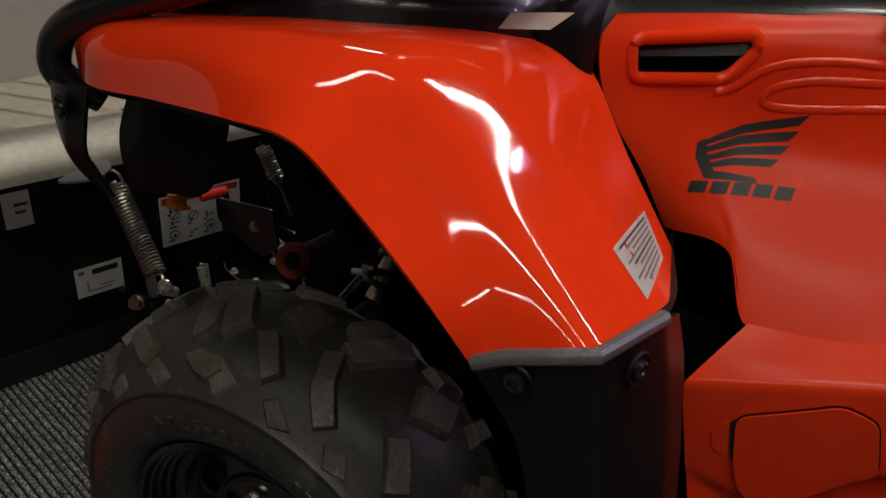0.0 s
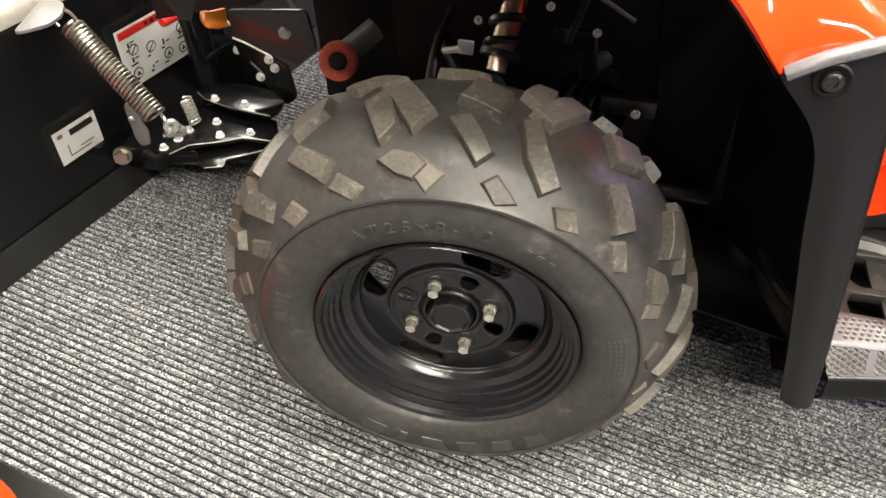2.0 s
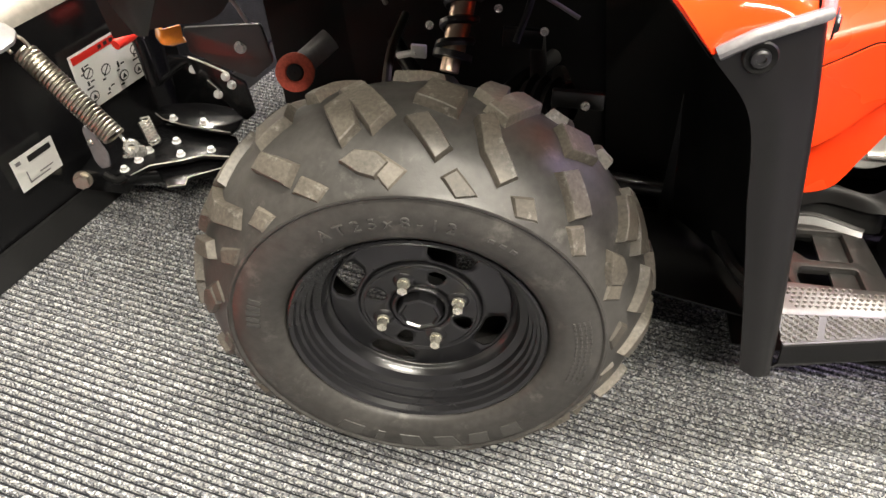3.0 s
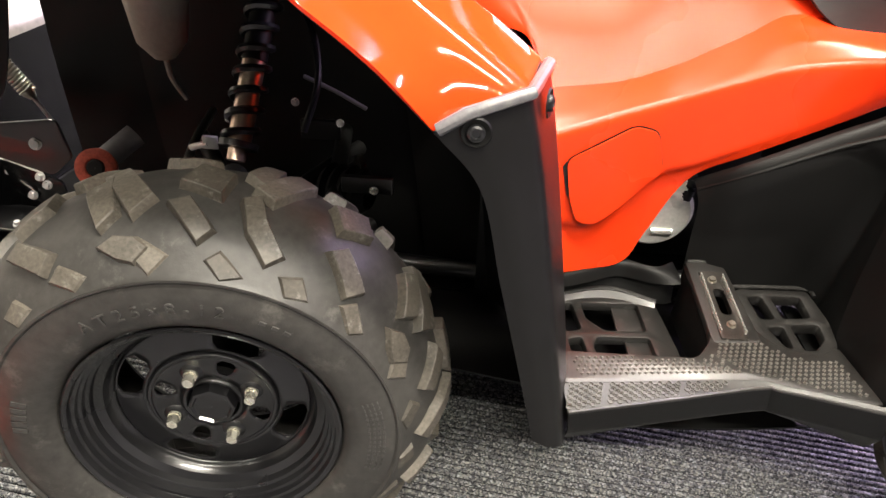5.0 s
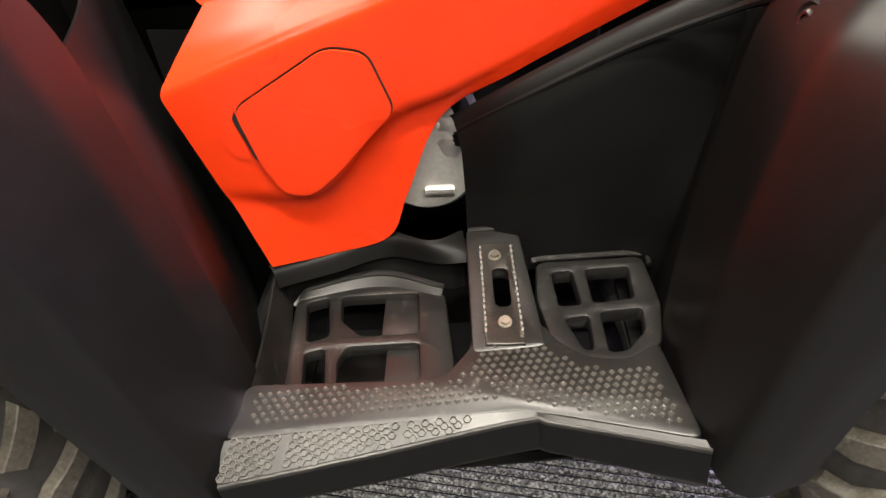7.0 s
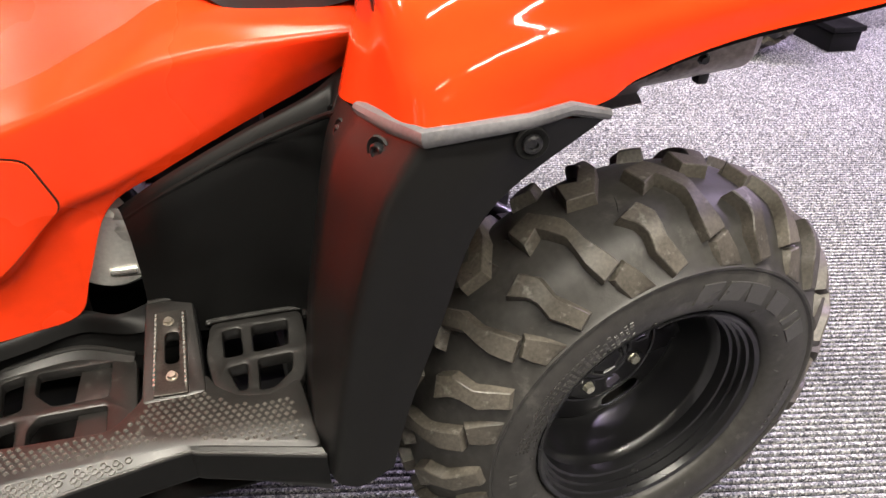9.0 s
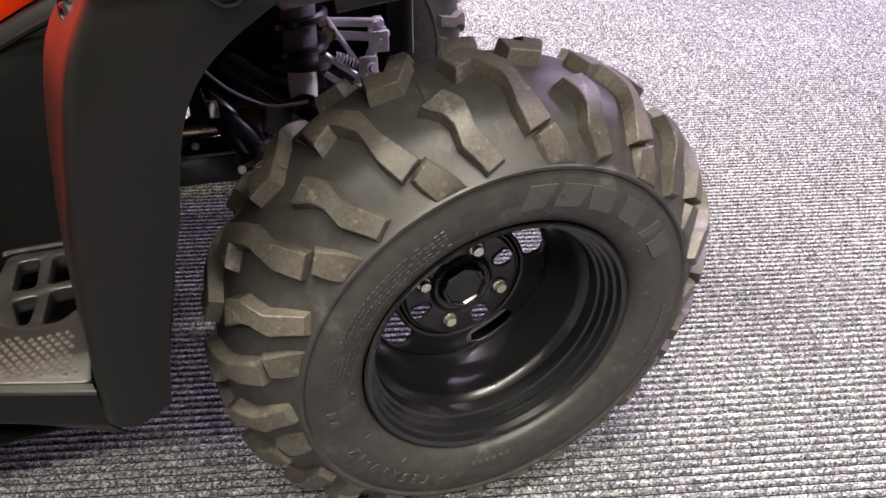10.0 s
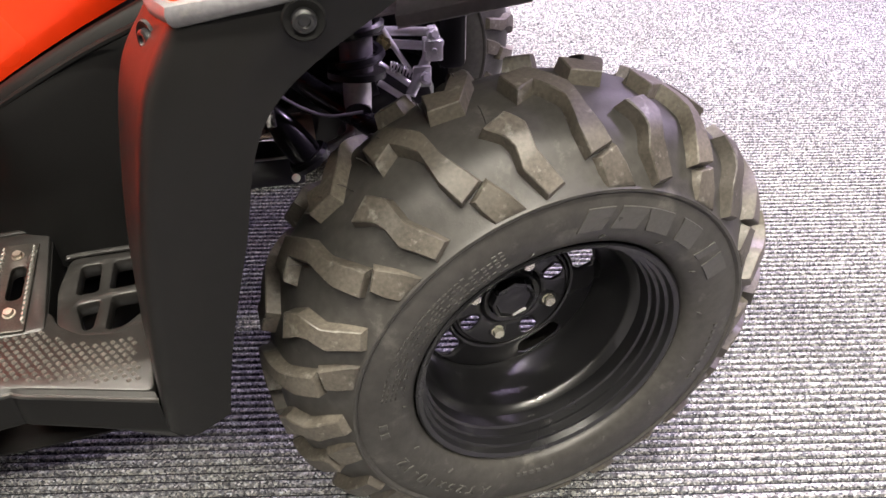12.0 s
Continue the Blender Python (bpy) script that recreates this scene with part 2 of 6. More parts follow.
def decal(outline, target, way, lift, y0):
    """A thin print drawn in x and z, pressed along way onto the target's surface."""
    me = target.data
    tree = BVHTree.FromPolygons([v.co.copy() for v in me.vertices], [tuple(p.vertices) for p in me.polygons])
    bm = bmesh.new()
    bm.faces.new([bm.verts.new((v[0], y0, v[1])) for v in outline])
    bmesh.ops.triangulate(bm, faces=bm.faces[:])
    for _ in range(3):
        long = [e for e in bm.edges if e.calc_length() > 0.012]
        if long:
            bmesh.ops.subdivide_edges(bm, edges=long, cuts=1)
            bmesh.ops.triangulate(bm, faces=bm.faces[:])
    way = Vector(way).normalized()
    for v in bm.verts:
        hit = tree.ray_cast(v.co, way)[0]
        if hit is None:
            hit = tree.find_nearest(v.co)[0]
        v.co = hit - way * lift
    return bm


def tube(points, radius, n=12, steps=0, closed_ends=True):
    """A round bar along a path; radius may be a list, one for each point."""
    if steps:
        points = spline(points, steps)
    pts = [Vector(p) for p in points]
    bm = bmesh.new()
    rings = []
    up = Vector((0.13, 0.21, 0.97))
    for i, p in enumerate(pts):
        d = (pts[min(i + 1, len(pts) - 1)] - pts[max(i - 1, 0)]).normalized()
        s = d.cross(up).normalized()
        u = s.cross(d)
        r = radius[i] if isinstance(radius, (list, tuple)) else radius
        rings.append([bm.verts.new(p + r * (math.cos(a) * s + math.sin(a) * u)) for a in (2 * math.pi * k / n for k in range(n))])
    for a, b in zip(rings, rings[1:]):
        for k in range(n):
            bm.faces.new((a[k], a[(k + 1) % n], b[(k + 1) % n], b[k]))
    if closed_ends:
        bm.faces.new(rings[0][::-1])
        bm.faces.new(rings[-1])
    return bm


def lathe(profile, n=64):
    """Profile of (along, radius), turned about the local Y axis; along points to -Y."""
    bm = bmesh.new()
    rings = []
    for a, r in profile:
        rings.append([bm.verts.new((r * math.cos(t), -a, r * math.sin(t))) for t in (2 * math.pi * k / n for k in range(n))])
    for p, q in zip(rings, rings[1:]):
        for k in range(n):
            bm.faces.new((p[k], p[(k + 1) % n], q[(k + 1) % n], q[k]))
    return bm


def lathe_at(profile, p, d, n=24):
    """A turned form set at p with its axis along d."""
    bm = lathe(profile, n)
    m = Matrix.Translation(p) @ Vector(d).to_track_quat("Y", "Z").to_matrix().to_4x4()
    bmesh.ops.transform(bm, matrix=m, verts=bm.verts)
    return bm


def disc_cap(bm, a, r, n=24):
    vs = [bm.verts.new((r * math.cos(t), -a, r * math.sin(t))) for t in (2 * math.pi * k / n for k in range(n))]
    bm.faces.new(vs)


def merge(*bms):
    out = bmesh.new()
    for b in bms:
        me = bpy.data.meshes.new("tmp")
        b.to_mesh(me)
        b.free()
        out.from_mesh(me)
        bpy.data.meshes.remove(me)
    return out


def rounded(pts, r, n=4):
    """A polygon with its corners rounded by r."""
    out = []
    pts = [Vector(p) for p in pts]
    for i, p in enumerate(pts):
        a, b = pts[i - 1] - p, pts[(i + 1) % len(pts)] - p
        ra = min(r, a.length * 0.45)
        rb = min(r, b.length * 0.45)
        s, e = p + a.normalized() * ra, p + b.normalized() * rb
        for k in range(n + 1):
            f = k / n
            out.append((1 - f) ** 2 * s + 2 * f * (1 - f) * p + f * f * e)
    return out


def plate(outlines, thick, bevel, m):
    """A plate with holes from flat outlines (the first is the rim), set into the world by m."""
    cu = bpy.data.curves.new("outline", "CURVE")
    cu.dimensions, cu.fill_mode = "2D", "BOTH"
    cu.extrude, cu.bevel_depth, cu.bevel_resolution, cu.offset = thick / 2 - bevel, bevel, 1, -bevel
    for o in outlines:
        sp = cu.splines.new("POLY")
        sp.points.add(len(o) - 1)
        for q, v in zip(sp.points, o):
            q.co = (v[0], v[1], 0, 1)
        sp.use_cyclic_u = True
    ob = bpy.data.objects.new("outline", cu)
    scene.collection.objects.link(ob)
    dg = bpy.context.evaluated_depsgraph_get()
    me = bpy.data.meshes.new_from_object(ob.evaluated_get(dg))
    bm = bmesh.new()
    bm.from_mesh(me)
    bmesh.ops.remove_doubles(bm, verts=bm.verts, dist=1e-5)
    bmesh.ops.transform(bm, matrix=m, verts=bm.verts)
    bpy.data.objects.remove(ob)
    bpy.data.curves.remove(cu)
    bpy.data.meshes.remove(me)
    return bm


def side(y):
    """Flat outlines drawn in x and z, laid upright at that y, facing -y."""
    return Matrix(((1, 0, 0, 0), (0, 0, -1, y), (0, 1, 0, 0), (0, 0, 0, 1)))


def box(x0, x1, y0, y1, z0, z1, bevel=0.004):
    bm = bmesh.new()
    bmesh.ops.create_cube(bm, size=1)
    bmesh.ops.transform(bm, matrix=Matrix.Translation(((x0 + x1) / 2, (y0 + y1) / 2, (z0 + z1) / 2)) @ Matrix.Diagonal((x1 - x0, y1 - y0, z1 - z0, 1)), verts=bm.verts)
    if bevel:
        bmesh.ops.bevel(bm, geom=bm.edges[:], offset=bevel, segments=2, affect="EDGES", profile=0.5)
    return bm


def coil(a, b, radius, wire, turns, n=16):
    """A helical spring between two points."""
    a, b = Vector(a), Vector(b)
    d = (b - a).normalized()
    s = d.cross(Vector((0.3, 0.9, 0.1))).normalized()
    u = d.cross(s)
    pts = []
    for i in range(int(turns * n) + 1):
        f = i / (turns * n)
        t = 2 * math.pi * turns * f
        pts.append(a.lerp(b, f) + radius * (math.cos(t) * s + math.sin(t) * u))
    bm = bmesh.new()
    rings = []
    for i, p in enumerate(pts):
        d2 = (pts[min(i + 1, len(pts) - 1)] - pts[max(i - 1, 0)]).normalized()
        o = (p - a).cross(d2).normalized()
        q = o.cross(d2)
        rings.append([bm.verts.new(p + wire * (math.cos(w) * o + math.sin(w) * q)) for w in (2 * math.pi * k / 6 for k in range(6))])
    for g, h in zip(rings, rings[1:]):
        for k in range(6):
            bm.faces.new((g[k], g[(k + 1) % 6], h[(k + 1) % 6], h[k]))
    bm.faces.new(rings[0][::-1])
    bm.faces.new(rings[-1])
    return bm


def hex_bolt(p, d, r, h, washer=1.5):
    """A hexagon head on a washer at p, pointing along d."""
    d = Vector(d).normalized()
    m = Matrix.Translation(p) @ d.to_track_quat("Z", "Y").to_matrix().to_4x4()
    bm = bmesh.new()
    bmesh.ops.create_cone(bm, cap_ends=True, segments=16, radius1=r * washer, radius2=r * washer * 0.95, depth=h * 0.3, matrix=m @ Matrix.Translation((0, 0, h * 0.15)))
    bmesh.ops.create_cone(bm, cap_ends=True, segments=6, radius1=r, radius2=r * 0.92, depth=h * 0.8, matrix=m @ Matrix.Translation((0, 0, h * 0.6)))
    return bm


# ---- the hall ----
FLOOR = -0.022


def make_floor():
    """Ribbed carpet: long tufted ribs with dark grooves near the machine, plain beyond."""
    bm = bmesh.new()
    pitch, half = 0.0135, 10.0
    n = int(2 * half / pitch)
    prof = ((0.0, -0.0062), (0.17, -0.0058), (0.29, -0.0012), (0.50, 0.0), (0.70, -0.0006), (0.83, -0.0018))
    rows = []
    for i in range(n):
        for f, h in prof:
            y = -half + (i + f) * pitch
            rows.append((bm.verts.new((-half, y, h)), bm.verts.new((half, y, h))))
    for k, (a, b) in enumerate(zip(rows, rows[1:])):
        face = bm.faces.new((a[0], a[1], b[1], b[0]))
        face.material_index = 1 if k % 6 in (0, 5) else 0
    bmesh.ops.transform(bm, matrix=pose(0.9, 0.6, FLOOR, 0, 0, -10), verts=bm.verts)
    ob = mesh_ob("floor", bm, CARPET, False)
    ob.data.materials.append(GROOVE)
    tagged(ob, "charcoal flecked ribbed carpet over the hall floor", "carpet", kind="structure")


make_floor()
# walls out of view, kept dark so they bounce little light
for nm, b in (("wall_west", (-5.2, -5.0, -7.5, 10.5, FLOOR, 4.2)), ("wall_east", (9.0, 9.2, -7.5, 10.5, FLOOR, 4.2)),
              ("wall_north", (-5.0, 9.0, 9.0, 9.2, FLOOR, 4.2)), ("wall_south", (-5.0, 9.0, -6.2, -6.0, FLOOR, 4.2))):
    tagged(mesh_ob(nm, box(*b, bevel=0), DIM, False), "unseen hall wall, made dark to return little light", "wall", kind="structure")
tagged(mesh_ob("ceiling", box(-5.2, 9.2, -6.2, 9.2, 4.2, 4.4, bevel=0), CEIL, False), "dim grey hall ceiling", "ceiling", kind="structure")

# ---- wheels ----


def along(profile, u):
    """Point and outward normal at fraction u of a half profile of (a, r); below zero on the other half."""
    if u < 0:
        a, r, na, nr = along(profile, -u)
        return -a, r, -na, nr
    ln = [0.0]
    for p, q in zip(profile, profile[1:]):
        ln.append(ln[-1] + math.hypot(q[0] - p[0], q[1] - p[1]))
    t = max(0.0, min(1.0, u)) * ln[-1]
    for i in range(len(profile) - 1):
        if t <= ln[i + 1] + 1e-9:
            f = (t - ln[i]) / (ln[i + 1] - ln[i])
            p, q = profile[i], profile[i + 1]
            dx, dr = q[0] - p[0], q[1] - p[1]
            k = math.hypot(dx, dr)
            return p[0] + f * dx, p[1] + f * dr, -dr / k, dx / k
    return (*profile[-1], 1.0, 0.0)


def lug(profile, edges, heights, sign):
    """One tread block: pairs of edge points (u, degrees) along it, with the height at each pair."""
    reach = sum(math.hypot(q[0] - p[0], q[1] - p[1]) for p, q in zip(profile, profile[1:]))
    arc = radians(1) * 0.28
    rows = []
    for (pair, nxt), (h0, h1) in zip(zip(edges, edges[1:]), zip(heights, heights[1:])):
        for k in range(3):
            f = k / 3
            rows.append(([Vector((p[0] * reach, p[1] * arc)).lerp(Vector((q[0] * reach, q[1] * arc)), f) for p, q in zip(pair, nxt)], h0 + (h1 - h0) * f))
    rows.append(([Vector((p[0] * reach, p[1] * arc)) for p in edges[-1]], heights[-1]))
    bm = bmesh.new()

    def put(v, h):
        a, r, na, nr = along(profile, v.x / reach)
        t = v.y / arc * radians(1)
        rr, aa = r + nr * h, a + na * h
        return bm.verts.new((rr * math.cos(t), -sign * aa, rr * math.sin(t)))

    spread = 0.0038
    base, rim, top = [], [], []
    mids = [(p + q) / 2 for (p, q), _ in rows]
    for i, ((p, q), h) in enumerate(rows):
        lat = (p - q).normalized()
        run = (mids[min(i + 1, len(mids) - 1)] - mids[max(i - 1, 0)]).normalized()
        end = -run if i == 0 else run if i == len(rows) - 1 else Vector((0, 0))
        base.append((put(p + (lat + end) * spread, -0.002), put(q + (end - lat) * spread, -0.002)))
        rim.append((put(p + (lat + end) * 0.0006, h - 0.0012), put(q + (end - lat) * 0.0006, h - 0.0012)))
        top.append((put(p - (lat + end) * 0.0006, h), put(q - (end - lat) * 0.0006, h)))
    for lo, hi in ((base, rim), (rim, top)):
        for i in range(len(rows) - 1):
            bm.faces.new((lo[i][0], hi[i][0], hi[i + 1][0], lo[i + 1][0]))
            bm.faces.new((lo[i][1], lo[i + 1][1], hi[i + 1][1], hi[i][1]))
        bm.faces.new((lo[0][0], lo[0][1], hi[0][1], hi[0][0]))
        bm.faces.new((lo[-1][0], hi[-1][0], hi[-1][1], lo[-1][1]))
    for i in range(len(rows) - 1):
        bm.faces.new((top[i][0], top[i][1], top[i + 1][1], top[i + 1][0]))
    return bm


# half sections of the casings from the crown to the raised ring, then down the sidewall to the bead
FRONT_CROWN = ((0, 0.300), (0.03, 0.297), (0.055, 0.2885), (0.075, 0.2745), (0.092, 0.257), (0.1055, 0.244))
FRONT_WALL = ((0.1085, 0.2425), (0.1088, 0.2395), (0.1060, 0.2365), (0.1090, 0.228), (0.1110, 0.212), (0.1100, 0.195), (0.1060, 0.182), (0.0990, 0.1735), (0.0940, 0.1715), (0.086, 0.166))
REAR_CROWN = ((0, 0.302), (0.03, 0.301), (0.055, 0.293), (0.075, 0.278), (0.09, 0.260), (0.102, 0.246), (0.1066, 0.2412))
REAR_WALL = ((0.1090, 0.2395), (0.1090, 0.2365), (0.1062, 0.2335), (0.1095, 0.224), (0.1115, 0.208), (0.1100, 0.191), (0.1050, 0.178), (0.0980, 0.1710), (0.0920, 0.1690), (0.084, 0.164))


def smooth_half(crown, n=22):
    return [(max(0.0, v.x), v.y) for v in spline([(a, r, 0) for a, r in crown], n)]


def tyre_mesh(crown, wall):
    """The casing with sidewalls and a raised ring."""
    full = smooth_half(crown) + list(wall)
    return lathe([(-a, r) for a, r in reversed(full)] + full[1:], 144)


def wall_at(wall, r):
    """How far out the sidewall lies at radius r."""
    for (a0, r0), (a1, r1) in zip(wall, wall[1:]):
        if r1 <= r <= r0:
            return a0 + (a1 - a0) * (r - r0) / (r1 - r0)
    return wall[0][0]


def tread(tyre, crown, lug_h, pattern, repeats, stagger):
    """Every tread block as a piece of its own, on shared meshes."""
    half = smooth_half(crown)
    for sign in (1, -1):
        for edges, heights in pattern:
            first = part("tread_block", lug(half, edges, [h * lug_h for h in heights], sign), TREAD, tyre, "", True, 30)
            for i in range(repeats):
                turn = -360 * i / repeats - (stagger if sign < 0 else 0)
                ob = first if i == 0 else new("tread_block", first.data)
                ob.parent = tyre
                ob.rotation_euler = (0, radians(turn), 0)


# front: slanted blocks, kinked blocks and low shoulder pieces in a group that comes five times round
FRONT_BLOCKS = ((((( -0.05, 33.8), (0.14, 38.5)), ((0.41, 31.0), (0.53, 34.4))), (1, 1)),
                ((((0.36, 54.2), (0.46, 57.4)), ((0.61, 46.4), (0.74, 49.8))), (1, 0.85)),
                ((((0.18, 74.6), (0.26, 77.9)), ((0.43, 72.3), (0.56, 75.4)), ((0.67, 66.8), (0.78, 70.0))), (1, 1, 0.75)),
                ((((0.31, 88.1), (0.36, 92.2)), ((0.58, 82.6), (0.69, 85.4))), (1, 0.85)),
                ((((-0.20, 103.8), (-0.08, 108.0)), ((0.28, 95.6), (0.46, 99.6))), (1, 1)),
                ((((-0.20, 88.4), (0.10, 91.0)), ((-0.05, 80.9), (0.25, 82.4))), (1, 1)),
                ((((0.62, 103.2), (0.69, 106.8)), ((0.65, 98.8), (0.81, 103.0)), ((0.74, 96.2), (0.86, 99.4))), (0.75, 0.7, 0.5)),
                ((((0.68, 97.6), (0.82, 99.4)), ((0.81, 92.1), (0.97, 96.2))), (0.35, 0.2)),
                ((((0.76, 80.3), (0.84, 83.0)), ((0.93, 74.4), (0.99, 79.2))), (0.4, 0.2)),
                ((((0.78, 60.8), (0.84, 65.5)), ((0.93, 57.4), (0.98, 63.0))), (0.4, 0.2)),
                ((((0.73, 45.8), (0.82, 48.8)), ((0.89, 40.0), (0.98, 43.2))), (0.4, 0.2)))
# rear: hooked long bars, short zig-zag bars and a shoulder block under each long bar
REAR_BLOCKS = (((((-0.04, 97.2), (0.20, 96.4)), ((-0.10, 91.6), (0.12, 92.6)), ((0.20, 87.0), (0.33, 89.2)), ((0.42, 86.2), (0.57, 89.1)), ((0.68, 82.8), (0.75, 87.6))), (1, 1, 1, 0.95, 0.85)),
               ((((0.34, 100.8), (0.40, 105.4)), ((0.45, 98.4), (0.50, 102.7)), ((0.55, 98.3), (0.58, 101.8)), ((0.64, 98.3), (0.73, 102.0)), ((0.91, 94.5), (0.97, 98.5))), (1, 1, 1, 0.95, 0.6)),
               ((((0.71, 81.4), (0.79, 85.4)), ((0.85, 78.8), (0.89, 84.8)), ((0.995, 76.4), (0.995, 83.5))), (0.6, 0.45, 0.15)))


def ring_holes(bm, a0, r0, a1, r1, n, holes, cuts=(0, 0.1, 0.27, 0.68, 0.86, 1)):
    """An annulus between two circles with slots left out; holes of (from, to) in steps round it, in the middle bands."""
    rad = [(a0 + (a1 - a0) * f, r0 + (r1 - r0) * f) for f in cuts]
    rings = [[bm.verts.new((r * math.cos(t), -a, r * math.sin(t))) for t in (2 * math.pi * k / n for k in range(n))] for a, r in rad]
    for i in range(5):
        for k in range(n):
            q = (rings[i][k], rings[i][(k + 1) % n], rings[i + 1][(k + 1) % n], rings[i + 1][k])
            hit = None
            for h0, h1 in holes:
                if h0 <= k < h1 and 1 <= i <= 3:
                    hit = (k == h0, k == h1 - 1)
            if hit is None:
                bm.faces.new(q)
            elif i in (1, 3) and hit[0]:
                bm.faces.new((q[0], q[1], q[3]) if i == 1 else (q[0], q[2], q[3]))
            elif i in (1, 3) and hit[1]:
                bm.faces.new((q[0], q[1], q[2]) if i == 1 else (q[1], q[2], q[3]))


def text_ring(words, size, radius, wall, centre_deg, material, parent, name="lettering"):
    """Raised lettering bent round the sidewall."""
    cu = bpy.data.curves.new("words", "FONT")
    cu.body, cu.size, cu.extrude, cu.align_x, cu.space_character = words, size, 0.0016, "CENTER", 1.6
    ob = bpy.data.objects.new("words", cu)
    scene.collection.objects.link(ob)
    me = bpy.data.meshes.new_from_object(ob.evaluated_get(bpy.context.evaluated_depsgraph_get()))
    bm = bmesh.new()
    bm.from_mesh(me)
    for v in bm.verts:
        t = radians(centre_deg) - v.co.x / radius
        r = radius + v.co.y
        v.co = (r * math.cos(t), -wall_at(wall, r) - v.co.z, r * math.sin(t))
    bpy.data.objects.remove(ob)
    bpy.data.curves.remove(cu)
    bpy.data.meshes.remove(me)
    return part(name, bm, material, parent, "raised tyre size lettering", False)


def bar_ring(spans, r0, r1, wall, material, parent, name, lean=0.0, lift=0.0016):
    """Plain raised bars that stand where a maker's mark or small print is."""
    bm = bmesh.new()
    for d0, d1 in spans:
        n = max(2, int(abs(d1 - d0) / 3) + 1)
        rows = []
        for i in range(n + 1):
            row = []
            for r, h in ((r0, -0.001), (r0 + 0.0006, lift), (r1 - 0.0006, lift), (r1, -0.001)):
                t = radians(d0 + (d1 - d0) * i / n - lean * (r - r0) / (r1 - r0))
                row.append(bm.verts.new((r * math.cos(t), -wall_at(wall, r) - h, r * math.sin(t))))
            rows.append(row)
        for p, q in zip(rows, rows[1:]):
            for k in range(3):
                bm.faces.new((p[k], p[k + 1], q[k + 1], q[k]))
        bm.faces.new(rows[0])
        bm.faces.new(rows[-1][::-1])
    ob = part(name, bm, material, parent, "", False)
    if name != "maker_mark":
        ob["kind"] = "stuff"
    return ob


def make_wheel(name, crown, wall, lug_h, pattern, repeats, stagger, rim_profile, disc_a, nut_a, nut_deg):
    """Tyre with its tread blocks; under it the rim with windows, the hub and four nuts."""
    tyre = mesh_ob(name, tyre_mesh(crown, wall), RUBBER, True, 30)
    tread(tyre, crown, lug_h, pattern, repeats, stagger)
    n = 72
    between = nut_deg - 45
    ring = bmesh.new()
    first = round((between % 90 - 17.5) / 5)
    ring_holes(ring, disc_a, 0.124, disc_a + 0.004, 0.084, n, [(first + 18 * k, first + 7 + 18 * k) for k in range(4)], (0, 0.06, 0.22, 0.66, 0.86, 1))
    step = lathe([(disc_a + 0.004, 0.084), (disc_a + 0.007, 0.0815), (disc_a + 0.008, 0.0775)], n)
    first = round((between % 90 - 10) / 5)
    ring_holes(ring, disc_a + 0.008, 0.0775, disc_a + 0.006, 0.042, n, [(first + 18 * k, first + 4 + 18 * k) for k in range(4)], (0, 0.08, 0.22, 0.60, 0.80, 1))
    centre = lathe([(disc_a + 0.006, 0.042), (disc_a + 0.009, 0.037), (disc_a + 0.008, 0.034), (disc_a - 0.014, 0.0325)], n)
    rim_ob = part("rim", merge(lathe(rim_profile, 120), ring, step, centre), RIM, tyre, "gloss black pressed steel rim", True, 30)
    rim_ob.modifiers.new("thickness", "SOLIDIFY").thickness = 0.003
    part("hub_cap", lathe([(disc_a - 0.016, 0.0315), (disc_a + 0.014, 0.031), (disc_a + 0.018, 0.0295), (disc_a + 0.019, 0.026), (disc_a + 0.016, 0.0235), (disc_a + 0.016, 0.0005)], 8), RIM, tyre, "gloss black hub cap")
    part("hub", lathe([(disc_a - 0.10, 0.042), (disc_a - 0.03, 0.045), (disc_a - 0.012, 0.047), (disc_a - 0.010, 0.03)], 32), DARK, tyre, "dark hub behind the rim")
    for k in range(4):
        t = radians(nut_deg - 90 * k)
        x, z = 0.0553 * math.cos(t), 0.0553 * math.sin(t)
        seat = lathe([(disc_a + 0.005, 0.0165), (disc_a + 0.010, 0.0125), (disc_a + 0.011, 0.010)], 20)
        bmesh.ops.transform(seat, matrix=Matrix.Translation((x, 0, z)), verts=seat.verts)
        part("nut_seat", seat, RIM, tyre)
        part("lug_nut", hex_bolt((x, -disc_a - 0.008, z), (0, -1, 0), 0.0078, nut_a - disc_a - 0.010, 1.15), NUT, tyre, "zinc plated wheel nut", True, 30)
    return tyre


